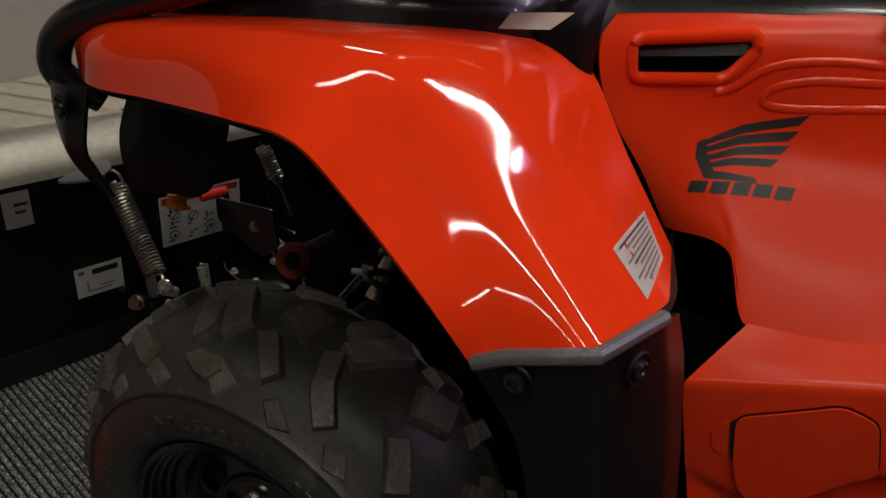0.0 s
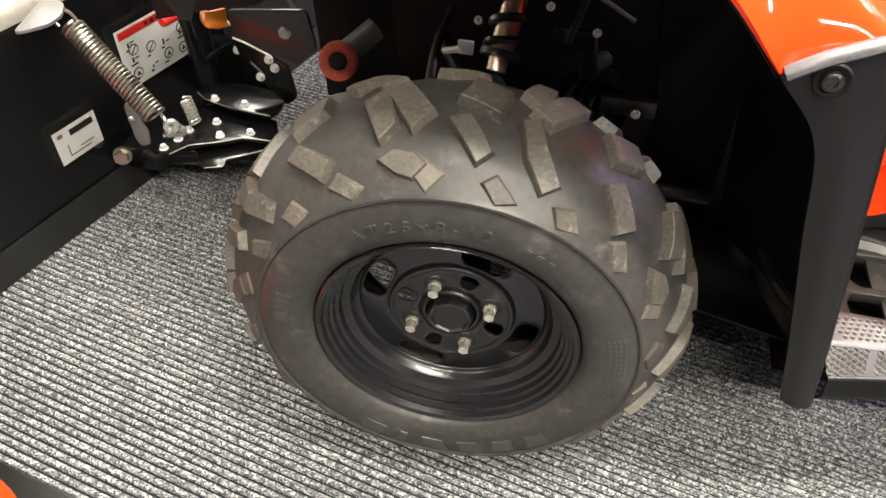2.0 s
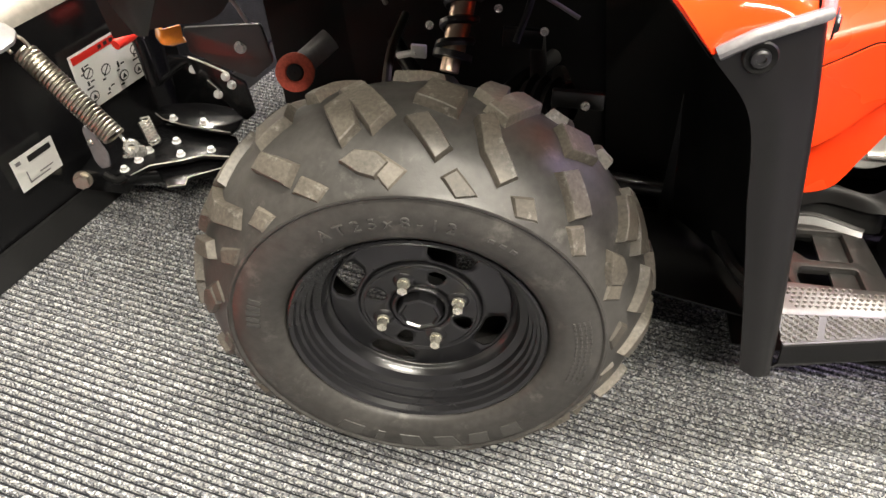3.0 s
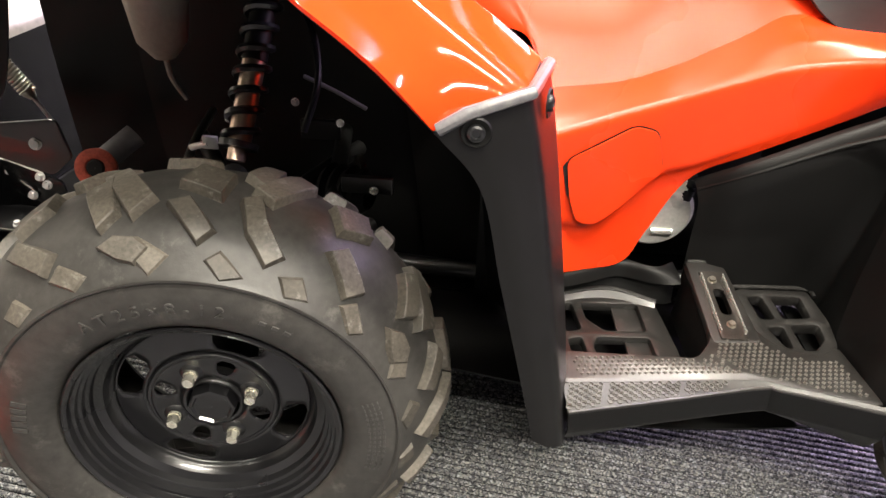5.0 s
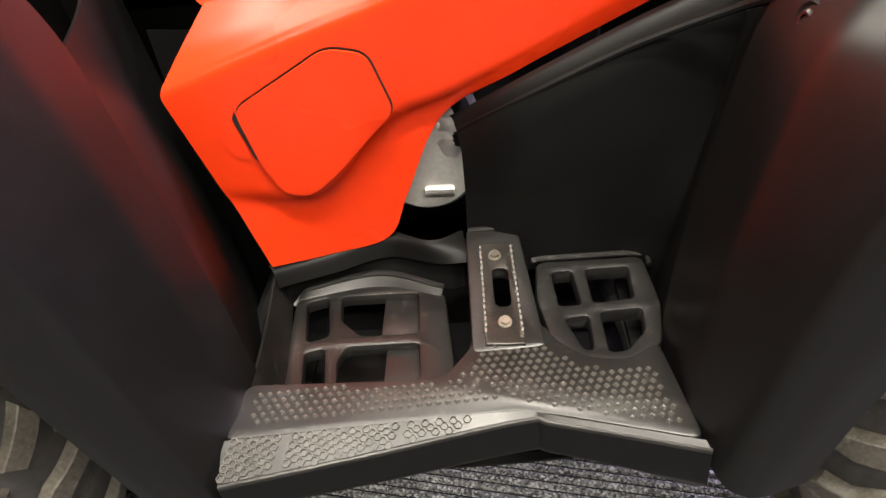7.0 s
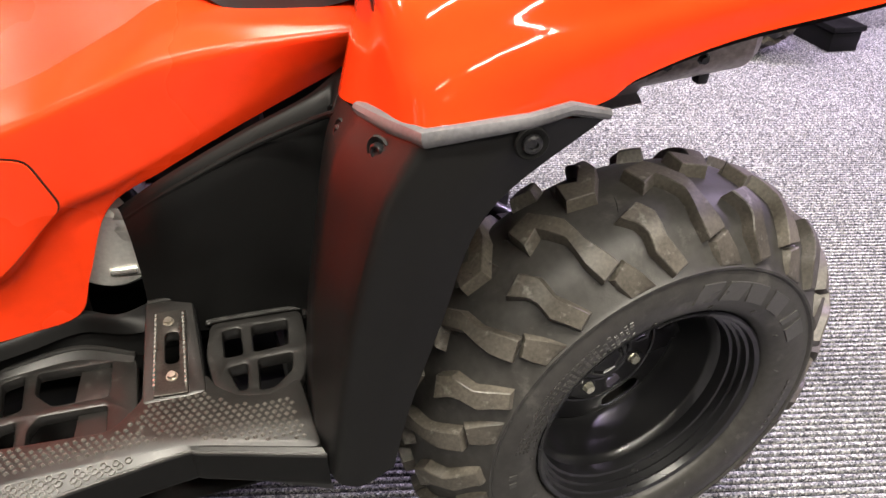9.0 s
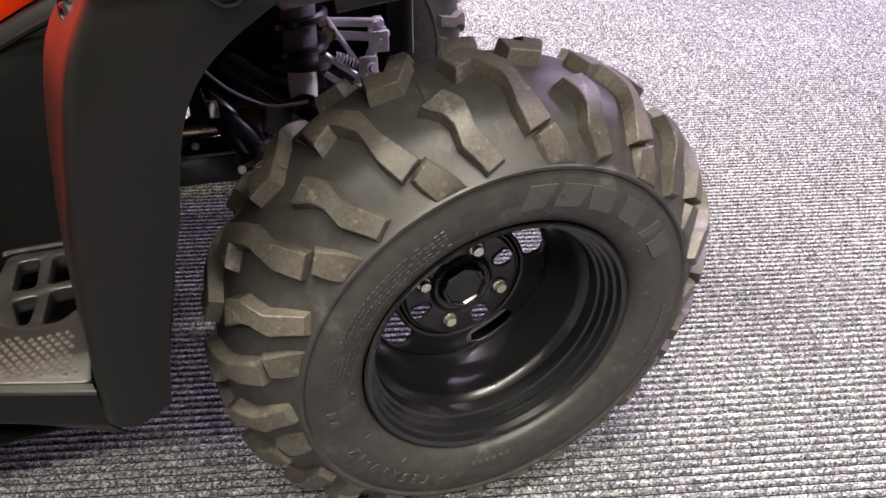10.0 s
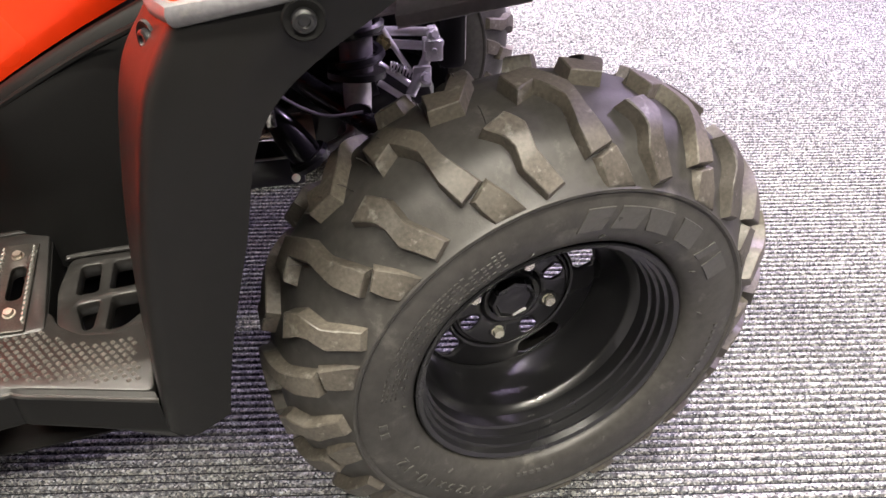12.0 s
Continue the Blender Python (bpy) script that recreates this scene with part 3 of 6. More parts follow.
def paint_lettering(tyre, rear):
    if rear:
        text_ring("AT25x10-12", 0.0205, 0.200, REAR_WALL, -135.5, LETTER, tyre)
        for d0, d1, lean in ((91, 83, 3), (80, 71, 2), (67, 58, -2), (54, 45, -2), (41, 38, 2), (34, 26, 0)):
            bar_ring([(d0, d1)], 0.195, 0.2215, REAR_WALL, LETTER, tyre, "maker_mark", lean, 0.0018)
        rnd_p = random.Random(5)
        for r in (0.184, 0.189, 0.194, 0.199, 0.204, 0.209):
            bar_ring([(172 - 2.0 * i, 170.8 - 2.0 * i) for i in range(30) if rnd_p.random() < 0.85], r, r + 0.0026, REAR_WALL, LETTER, tyre, "small_print", 0, 0.001)
        bar_ring([(2 - 3 * i, 0.4 - 3 * i) for i in range(9)], 0.206, 0.211, REAR_WALL, LETTER, tyre, "small_print")
        bar_ring([(-86 - 3 * i, -87.6 - 3 * i) for i in range(6)], 0.184, 0.189, REAR_WALL, LETTER, tyre, "small_print")
        bar_ring([(-172 - 4 * i, -174 - 4 * i) for i in range(2)], 0.204, 0.214, REAR_WALL, LETTER, tyre, "small_print")
        bar_ring([(10 + 24 * i, 9.4 + 24 * i) for i in range(15)], 0.181, 0.187, REAR_WALL, LETTER, tyre, "mould_tick", 1.2)
    else:
        text_ring("AT25x8-12", 0.0225, 0.199, FRONT_WALL, 99, LETTER, tyre)
        for d0, d1, lean in ((-46, -54, 2), (-60, -68, 2), (-75, -83, -2), (-89, -97, -2), (-103, -106, 0), (-112, -121, 0)):
            bar_ring([(d0, d1)], 0.203, 0.2275, FRONT_WALL, LETTER, tyre, "maker_mark", lean, 0.0018)
        for r in (0.203, 0.209, 0.215, 0.221):
            bar_ring([(18 - 2.2 * i, 16.6 - 2.2 * i) for i in range(15)], r, r + 0.003, FRONT_WALL, LETTER, tyre, "small_print", 0, 0.001)
        bar_ring([(176 - 3 * i, 174 - 3 * i) for i in range(5)], 0.200, 0.218, FRONT_WALL, LETTER, tyre, "small_print", 0, 0.001)
        bar_ring([(66 - 4 * i, 64 - 4 * i) for i in range(3)], 0.204, 0.210, FRONT_WALL, LETTER, tyre, "small_print", 0, 0.001)


atv = empty("quad_bike", 0.63, 0.11, 0)
tagged(atv, "red and black utility quad bike with plow, on carpet", "quad bike")
ORIGIN = atv.matrix_world.inverted()


def hang(ob):
    """Keep a part where it was built, under the quad bike."""
    ob.parent = atv
    ob.matrix_parent_inverse = ORIGIN
    return ob


def qp(name, bm, material, label="", smooth=True, sharp=35):
    ob = mesh_ob(name, bm, material, smooth, sharp)
    if label:
        tagged(ob, label)
    return hang(ob)


def sub(name, bm, material, parent, label="", smooth=True, sharp=35):
    """A piece of a part; both are built in world places."""
    ob = mesh_ob(name, bm, material, smooth, sharp)
    ob.parent = parent
    if label:
        tagged(ob, label)
    return ob


FRONT_RIM = [(0.090, 0.1655), (0.0940, 0.1690), (0.0975, 0.1690), (0.0990, 0.1665), (0.0965, 0.1615), (0.0885, 0.1595), (0.0875, 0.1555), (0.0790, 0.1548), (0.0780, 0.1508), (0.0690, 0.1500), (0.0675, 0.1455), (0.0580, 0.1440), (0.0530, 0.1340), (0.0440, 0.1310), (0.0395, 0.1275), (0.0380, 0.1240)]
REAR_RIM = [(0.087, 0.1630), (0.0910, 0.1665), (0.0950, 0.1665), (0.0965, 0.1640), (0.0940, 0.1590), (0.0860, 0.1570), (0.0850, 0.1530), (0.0750, 0.1522), (0.0740, 0.1485), (0.0640, 0.1478), (0.0625, 0.1445), (0.0460, 0.1435), (0.0390, 0.1360), (0.0340, 0.1340), (0.0060, 0.1330), (-0.0030, 0.1290), (-0.0200, 0.1275), (-0.0290, 0.1260), (-0.0320, 0.1240)]
FW = make_wheel("front_wheel", FRONT_CROWN, FRONT_WALL, 0.0125, FRONT_BLOCKS, 5, 40, FRONT_RIM, 0.038, 0.0670, 112.9)
paint_lettering(FW, False)
RW = make_wheel("rear_wheel", REAR_CROWN, REAR_WALL, 0.0155, REAR_BLOCKS, 13, 14.6, REAR_RIM, -0.032, -0.011, 71.7)
paint_lettering(RW, True)
hang(FW)
hang(RW)
tagged(FW, "knobbly black front tyre with stepped tread blocks")
tagged(RW, "wide knobbly black rear tyre with zig-zag tread bars")
FW.matrix_basis = pose(-0.0044, -0.398, 0.2857, -1.1, 0, 4.4)
RW.matrix_basis = pose(1.2736, -0.317, 0.2706, 0, 0, 8.25)
rnd = random.Random(11)
pin_me = None
for k in range(22):
    if pin_me is None:
        pin = part("rubber_pin", tube([(0.298, 0, 0), (0.306, 0.001, 0.0006), (0.3155, 0.001, 0.002), (0.3205, 0.0, 0.004)], 0.0006, 5), RUBBER, RW, "thin moulding pin left on the tread")
        pin_me = pin.data
    else:
        pin = new("rubber_pin", pin_me)
        pin.parent = RW
    pin.location = (0, -rnd.uniform(-0.04, 0.045), 0)
    pin.rotation_euler = (0, radians(rnd.uniform(20, 200)) * -1, 0)
copy_thing(FW, pose(-0.050, 0.570, 0.2857, 1.1, 0, 178))
copy_thing(RW, pose(1.20, 0.593, 0.2706, 0, 0, 176))

# ---- front fender, its caps and flap ----
fender = []
fender.append([(-0.325, -0.395, 0.795), (-0.338, -0.387, 0.822), (-0.340, -0.366, 0.836), (-0.340, -0.32, 0.842), (-0.340, -0.10, 0.82)])
fender.append([(-0.24, -0.440, 0.801), (-0.247, -0.428, 0.838), (-0.25, -0.402, 0.857), (-0.25, -0.35, 0.862), (-0.25, -0.10, 0.84)])
fender.append([(-0.115, -0.466, 0.823), (-0.125, -0.446, 0.859), (-0.13, -0.415, 0.881), (-0.13, -0.35, 0.882), (-0.13, -0.10, 0.86)])
fender.append([(0.034, -0.511, 0.853), (0.016, -0.480, 0.882), (0.01, -0.427, 0.902), (0.01, -0.35, 0.902), (0.01, -0.10, 0.88)])
fender.append([(0.112, -0.525, 0.860), (0.108, -0.482, 0.882), (0.119, -0.428, 0.903), (0.130, -0.35, 0.906), (0.14, -0.12, 0.885)])
fender.append([(0.157, -0.517, 0.825), (0.163, -0.479, 0.840), (0.185, -0.426, 0.860), (0.205, -0.35, 0.866), (0.200, -0.14, 0.852)])
fender.append([(0.213, -0.515, 0.780), (0.222, -0.482, 0.791), (0.245, -0.436, 0.812), (0.272, -0.35, 0.812), (0.258, -0.16, 0.785)])
fender.append([(0.264, -0.504, 0.721), (0.290, -0.490, 0.732), (0.346, -0.472, 0.748), (0.370, -0.36, 0.745), (0.335, -0.20, 0.715)])
front_fender = qp("front_fender", crease_loft(fender, 90, 0.004, 0.014), RED, "glossy red front fender reflecting ceiling tubes")
# added black sheet: the dark under the fender put in as colour
under = [[(x + 0.002, y + 0.012, z - 0.010) for x, y, z in row] for row in fender]
qp("fender_liner", loft(under, 60, 24, 0.002), BLACK, "added black sheet for the shade under the front fender")
lab = bmesh.new()
lab_way = (Vector((0.32, -0.27, 0.735)) - Vector((0.44, -0.90, 1.05))).normalized()
lab_tree = BVHTree.FromPolygons([v.co.copy() for v in front_fender.data.vertices], [tuple(p.vertices) for p in front_fender.data.polygons])
lab_rows = []
for f in range(7):
    row = []
    for g in range(5):
        p0 = Vector((0.298, -0.195, 0.742)).lerp(Vector((0.307, -0.319, 0.755)), f / 6)
        p1 = Vector((0.336, -0.244, 0.724)).lerp(Vector((0.347, -0.335, 0.730)), f / 6)
        p = p0.lerp(p1, g / 4)
        hit = lab_tree.ray_cast(p - lab_way * 0.4, lab_way)[0] or p
        row.append(lab.verts.new(hit - lab_way * 0.0018))
    lab_rows.append(row)
for ra, rb in zip(lab_rows, lab_rows[1:]):
    for k in range(4):
        lab.faces.new((ra[k], ra[k + 1], rb[k + 1], rb[k]))
bmesh.ops.solidify(lab, geom=lab.faces[:], thickness=0.0012)
label = sub("warning_label", lab, WHITE, front_fender, "white warning label on the red fender", False)


def on_label(f, g, lift):
    """A point on the label: f and g run over it from 0 to 1."""
    p0 = Vector((0.298, -0.195, 0.742)).lerp(Vector((0.307, -0.319, 0.755)), f)
    p1 = Vector((0.336, -0.244, 0.724)).lerp(Vector((0.347, -0.335, 0.730)), f)
    p = p0.lerp(p1, g)
    hit = lab_tree.ray_cast(p - lab_way * 0.4, lab_way)[0] or p
    return hit - lab_way * lift


for k in range(9):
    g0, end = 0.08 + 0.098 * k, 0.9 - 0.12 * (k % 3)
    row = bmesh.new()
    for a in range(6):
        f0, f1 = 0.08 + (end - 0.08) * a / 6, 0.08 + (end - 0.08) * (a + 1) / 6
        row.faces.new([row.verts.new(on_label(f, g, 0.0032)) for f, g in ((f0, g0), (f1, g0), (f1, g0 + 0.04), (f0, g0 + 0.04))])
    sub("text_bar", row, INK if k in (0, 4) else SHIELD, front_fender, "grey line of small print on the label", False)

cap = [[(-0.323, -0.432, 0.787), (-0.27, -0.454, 0.799), (-0.215, -0.460, 0.809)],
       [(-0.330, -0.430, 0.755), (-0.28, -0.453, 0.765), (-0.232, -0.458, 0.769)],
       [(-0.336, -0.424, 0.718), (-0.294, -0.446, 0.722), (-0.252, -0.450, 0.725)],
       [(-0.346, -0.402, 0.668), (-0.313, -0.420, 0.676), (-0.282, -0.420, 0.684)],
       [(-0.354, -0.362, 0.612), (-0.345, -0.366, 0.612), (-0.335, -0.366, 0.614)]]
qp("fender_cap", loft(cap, 20, 12, 0.004), GREY, "dark grey plastic cap at the fender front")

flap = [[(0.264, -0.502, 0.719), (0.292, -0.502, 0.737), (0.350, -0.480, 0.751), (0.376, -0.392, 0.748), (0.378, -0.345, 0.730)],
        [(0.312, -0.500, 0.660), (0.335, -0.499, 0.663), (0.372, -0.480, 0.665), (0.396, -0.385, 0.665), (0.395, -0.33, 0.665)],
        [(0.342, -0.495, 0.550), (0.364, -0.495, 0.548), (0.398, -0.478, 0.545), (0.420, -0.385, 0.545), (0.42, -0.33, 0.545)],
        [(0.380, -0.488, 0.410), (0.400, -0.488, 0.407), (0.428, -0.475, 0.405), (0.446, -0.39, 0.405), (0.445, -0.33, 0.405)],
        [(0.411, -0.478, 0.290), (0.432, -0.478, 0.278), (0.454, -0.470, 0.275), (0.468, -0.40, 0.275), (0.466, -0.34, 0.275)]]
qp("front_mud_flap", crease_loft(flap, 60, 0.005, 0.009), GREY, "dark grey plastic mud flap behind the front wheel")


def flap_screw(p, d):
    """A socket screw sunk in a round dish."""
    d = Vector(d).normalized()
    m = Matrix.Translation(p) @ d.to_track_quat("Y", "Z").to_matrix().to_4x4() @ pose(0, 0, 0, 0, 0, 180)
    head = lathe([(0.0003, 0.0085), (0.0042, 0.0080), (0.0055, 0.0060), (0.0052, 0.0042), (0.0030, 0.0036)], 20)
    disc_cap(head, 0.0030, 0.0036, 20)
    dish = lathe([(0.0004, 0.0150), (0.0022, 0.0135), (0.0018, 0.0120), (0.0006, 0.0100), (0.0004, 0.0070)], 24)
    for bm in (head, dish):
        bmesh.ops.transform(bm, matrix=m, verts=bm.verts)
    screw = qp("flap_screw", head, RIM, "black socket screw in the flap")
    sub("dish", dish, BLACK, screw)
    return screw


for p, d in (((0.302, -0.5035, 0.722), (0, -1, 0.05)), ((0.372, -0.440, 0.728), (0.95, -0.3, 0.1)), ((-0.263, -0.461, 0.776), (-0.2, -1, 0))):
    flap_screw(p, d)
# the light on the flap's top lip is in this tube's pale colour
qp("flap_edge", tube([(0.268, -0.503, 0.722), (0.292, -0.503, 0.739), (0.350, -0.479, 0.753), (0.374, -0.395, 0.751)], 0.0065, 10, 0), PALE_GREY, "rounded scuffed top edge of the front flap, sheen in its colour")
well = [[(0.385, -0.33, 0.660), (0.398, -0.33, 0.60), (0.43, -0.33, 0.45), (0.465, -0.335, 0.26)],
        [(0.345, -0.20, 0.655), (0.358, -0.20, 0.59), (0.39, -0.20, 0.45), (0.42, -0.20, 0.24)],
        [(0.30, -0.06, 0.68), (0.31, -0.06, 0.60), (0.33, -0.06, 0.45), (0.36, -0.06, 0.20)],
        [(0.20, 0.02, 0.75), (0.20, 0.02, 0.60), (0.22, 0.02, 0.46), (0.26, 0.02, 0.20)]]
qp("wheel_well_guard", loft(well, 30, 24, 0.003), BLACK, "black splash guard behind the front wheel")

# ---- side cover, tank cover, badge ----
cover = []
cover.append([(0.448, -0.196, 0.345), (0.422, -0.190, 0.430), (0.416, -0.194, 0.450), (0.386, -0.202, 0.563), (0.405, -0.170, 0.592), (0.426, -0.132, 0.622)])
cover.append([(0.510, -0.166, 0.337), (0.510, -0.162, 0.415), (0.510, -0.176, 0.430), (0.500, -0.176, 0.598), (0.508, -0.150, 0.616), (0.516, -0.122, 0.633)])
cover.append([(0.575, -0.142, 0.341), (0.575, -0.140, 0.475), (0.575, -0.156, 0.490), (0.575, -0.157, 0.618), (0.583, -0.130, 0.635), (0.592, -0.100, 0.652)])
cover.append([(0.602, -0.138, 0.400), (0.605, -0.136, 0.495), (0.605, -0.150, 0.510), (0.622, -0.153, 0.635), (0.632, -0.122, 0.654), (0.643, -0.088, 0.674)])
cover.append([(0.645, -0.137, 0.495), (0.650, -0.140, 0.515), (0.650, -0.150, 0.528), (0.672, -0.151, 0.654), (0.682, -0.114, 0.675), (0.693, -0.076, 0.697)])
cover.append([(0.720, -0.145, 0.545), (0.720, -0.148, 0.556), (0.720, -0.151, 0.566), (0.735, -0.155, 0.678), (0.742, -0.112, 0.702), (0.752, -0.062, 0.724)])
cover.append([(0.820, -0.148, 0.600), (0.820, -0.152, 0.612), (0.820, -0.155, 0.622), (0.828, -0.166, 0.698), (0.832, -0.130, 0.711), (0.840, -0.060, 0.716)])
cover.append([(0.950, -0.124, 0.655), (0.950, -0.130, 0.664), (0.952, -0.135, 0.672), (0.972, -0.160, 0.708), (0.985, -0.13, 0.716), (0.990, -0.075, 0.718)])
side_cover = qp("side_cover", crease_loft(cover, 100, 0.004, 0.010), SATIN, "glossy red lower body panel with a hatch")

HATCH = rounded([(0.462, 0.478), (0.449, 0.540), (0.540, 0.588), (0.577, 0.577), (0.598, 0.512), (0.535, 0.452), (0.505, 0.430), (0.479, 0.438)], 0.012)
seam = decal(rounded([(0.4605, 0.4775), (0.4474, 0.5405), (0.540, 0.5898), (0.5783, 0.5783), (0.5998, 0.5117), (0.5362, 0.4508), (0.5056, 0.4286), (0.4778, 0.4366)], 0.013), side_cover, (0, 1, 0), 0.0008, -0.4)
sub("hatch_gap", seam, DARK, side_cover, "dark gap round the hatch", False)
hatch_bm = decal(HATCH, side_cover, (0, 1, 0), 0.003, -0.4)
bmesh.ops.solidify(hatch_bm, geom=hatch_bm.faces[:], thickness=0.003)
sub("hatch", hatch_bm, SATIN, side_cover, "red access hatch with rounded corners")
pull_bm = decal(rounded([(0.4435, 0.532), (0.430, 0.516), (0.436, 0.488), (0.455, 0.482)], 0.006), side_cover, (0, 1, 0), 0.002, -0.4)
bmesh.ops.solidify(pull_bm, geom=pull_bm.faces[:], thickness=0.002)
# dark strip paints the recess shadow along the gap
sub("pull_gap", decal([(0.4485, 0.5380), (0.4450, 0.5300), (0.4570, 0.4835), (0.4615, 0.4780)], side_cover, (0, 1, 0), 0.0026, -0.4), DARK, side_cover, "dark strip for the gap and shadow at the hatch edge", False)
sub("hatch_pull", pull_bm, SATIN, side_cover, "red finger recess beside the hatch")

tank = []
tank.append([(0.302, -0.080, 0.680), (0.266, -0.100, 0.745), (0.216, -0.128, 0.822), (0.198, -0.138, 0.885), (0.204, -0.120, 0.917)])
tank.append([(0.378, -0.090, 0.680), (0.346, -0.070, 0.727), (0.306, -0.052, 0.808), (0.288, -0.060, 0.888), (0.290, -0.036, 0.923)])
tank.append([(0.426, -0.133, 0.619), (0.402, -0.092, 0.682), (0.374, -0.020, 0.797), (0.358, -0.022, 0.892), (0.358, 0.000, 0.929)])
tank.append([(0.516, -0.123, 0.630), (0.500, -0.085, 0.687), (0.474, -0.010, 0.795), (0.455, 0.010, 0.900), (0.452, 0.032, 0.940)])
tank.append([(0.592, -0.101, 0.649), (0.582, -0.066, 0.707), (0.569, -0.005, 0.805), (0.560, 0.018, 0.885), (0.560, 0.036, 0.925)])
tank.append([(0.693, -0.077, 0.694), (0.690, -0.048, 0.738), (0.688, -0.010, 0.792), (0.690, 0.020, 0.830), (0.690, 0.040, 0.852)])
tank.append([(0.800, -0.060, 0.725), (0.800, -0.040, 0.736), (0.800, -0.010, 0.746), (0.800, 0.010, 0.752), (0.800, 0.040, 0.756)])
tank_bm = loft(tank, 110, 70, 0)
WINDOW = [(0.222, 0.893), (0.336, 0.906), (0.340, 0.890), (0.316, 0.855), (0.230, 0.850)]


def inside(x, z, poly):
    hit = False
    for (x0, z0), (x1, z1) in zip(poly, poly[1:] + poly[:1]):
        if (z0 > z) != (z1 > z) and x < (x1 - x0) * (z - z0) / (z1 - z0) + x0:
            hit = not hit
    return hit


whole = mesh_ob("tank_cover", tank_bm.copy(), RED)
gone = [f for f in tank_bm.faces if inside(f.calc_center_median().x, f.calc_center_median().z, WINDOW)]
bmesh.ops.delete(tank_bm, geom=gone, context="FACES")
bmesh.ops.solidify(tank_bm, geom=tank_bm.faces[:], thickness=0.004)
tank_cover = qp("tank_cover", tank_bm, SATIN, "glossy red upper body panel with a wing badge")


def on_cover(pts, out=0.0):
    """Points drawn in x and z, brought onto the upper panel."""
    me = whole.data
    tree = BVHTree.FromPolygons([v.co.copy() for v in me.vertices], [tuple(p.vertices) for p in me.polygons])
    res = []
    for x, z in pts:
        hit = tree.ray_cast(Vector((x, -0.6, z)), Vector((0, 1, 0)))[0] or tree.find_nearest(Vector((x, -0.1, z)))[0]
        res.append(hit + Vector((0, -out, 0)))
    return res


ring = on_cover(rounded(WINDOW, 0.012, 6))
sub("intake_frame", tube([v + Vector((0, 0.0045, 0)) for v in ring + ring[:2]], 0.0078, 12, 0, False), RED, tank_cover, "rounded red frame of the intake opening")
sub("intake_duct", loft([[v + Vector((0.0, d, 0)) for v in ring + ring[:1]] for d in (0.0, 0.03, 0.06)], 6, 40, 0), BLACK, tank_cover, "black duct behind the intake opening")
sub("intake_back", box(0.19, 0.37, 0.03, 0.05, 0.82, 0.93), BLACK, tank_cover, "black back of the intake opening")
for path in ([(0.308, 0.840), (0.325, 0.848), (0.348, 0.870), (0.374, 0.882), (0.42, 0.890), (0.47, 0.893)],
             [(0.47, 0.875), (0.41, 0.868), (0.370, 0.856), (0.358, 0.842), (0.364, 0.832), (0.40, 0.834), (0.48, 0.850)]):
    sub("panel_ridge", tube(on_cover(path, -0.0055), 0.0075, 12, 40), RED, tank_cover, "raised ridge in the red panel")
for w0, w1, thick in (((0.313, 0.786), (0.411, 0.830), 0.010), ((0.315, 0.778), (0.406, 0.811), 0.010), ((0.319, 0.770), (0.402, 0.794), 0.009), ((0.324, 0.763), (0.396, 0.778), 0.008)):
    dx, dz = w1[0] - w0[0], w1[1] - w0[1]
    shape = [w0, (w0[0] + dx * 0.35, w0[1] + dz * 0.42 + 0.003), w1, (w1[0] - dx * 0.08, w1[1] - dz * 0.08 - thick), (w0[0] + dx * 0.4, w0[1] + dz * 0.42 - thick * 0.55), (w0[0] + 0.004, w0[1] - 0.004)]
    sub("wing_badge", decal(shape, whole, (0, 1, 0), 0.0006, -0.4), INK, tank_cover, "black swept stripe of the wing badge", False)
sub("wing_badge", decal([(0.309, 0.785), (0.318, 0.790), (0.322, 0.775), (0.335, 0.757), (0.378, 0.756), (0.384, 0.751), (0.328, 0.748), (0.312, 0.770)], whole, (0, 1, 0), 0.0006, -0.4), INK, tank_cover, "black root of the wing badge", False)
for k in range(5):
    x0 = 0.316 + 0.0222 * k
    z0 = 0.731 + 0.0022 * k
    sub("badge_bar", decal([(x0, z0), (x0 + 0.018, z0 + 0.002), (x0 + 0.018, z0 + 0.015), (x0, z0 + 0.013)], whole, (0, 1, 0), 0.0006, -0.4), INK, tank_cover, "black bar under the wing badge", False)
bpy.data.objects.remove(whole)

# ---- foot board ----
FZ = 0.335
deck = rounded([(0.448, -0.425), (0.708, -0.398), (0.745, -0.404), (0.866, -0.432), (0.850, -0.318), (0.818, -0.340), (0.781, -0.336), (0.752, -0.314), (0.742, -0.290), (0.672, -0.290), (0.668, -0.322), (0.640, -0.360), (0.456, -0.362)], 0.012)
foot = qp("foot_board", plate([deck], 0.014, 0.003, Matrix.Translation((0, 0, FZ))), FOOT, "scuffed grey plastic foot board with studs")
RAMP = Matrix(((1, 0, 0, 0), (0, 1, 0, 0), (0, 0.15, 1, FZ + 0.0495), (0, 0, 0, 1)))


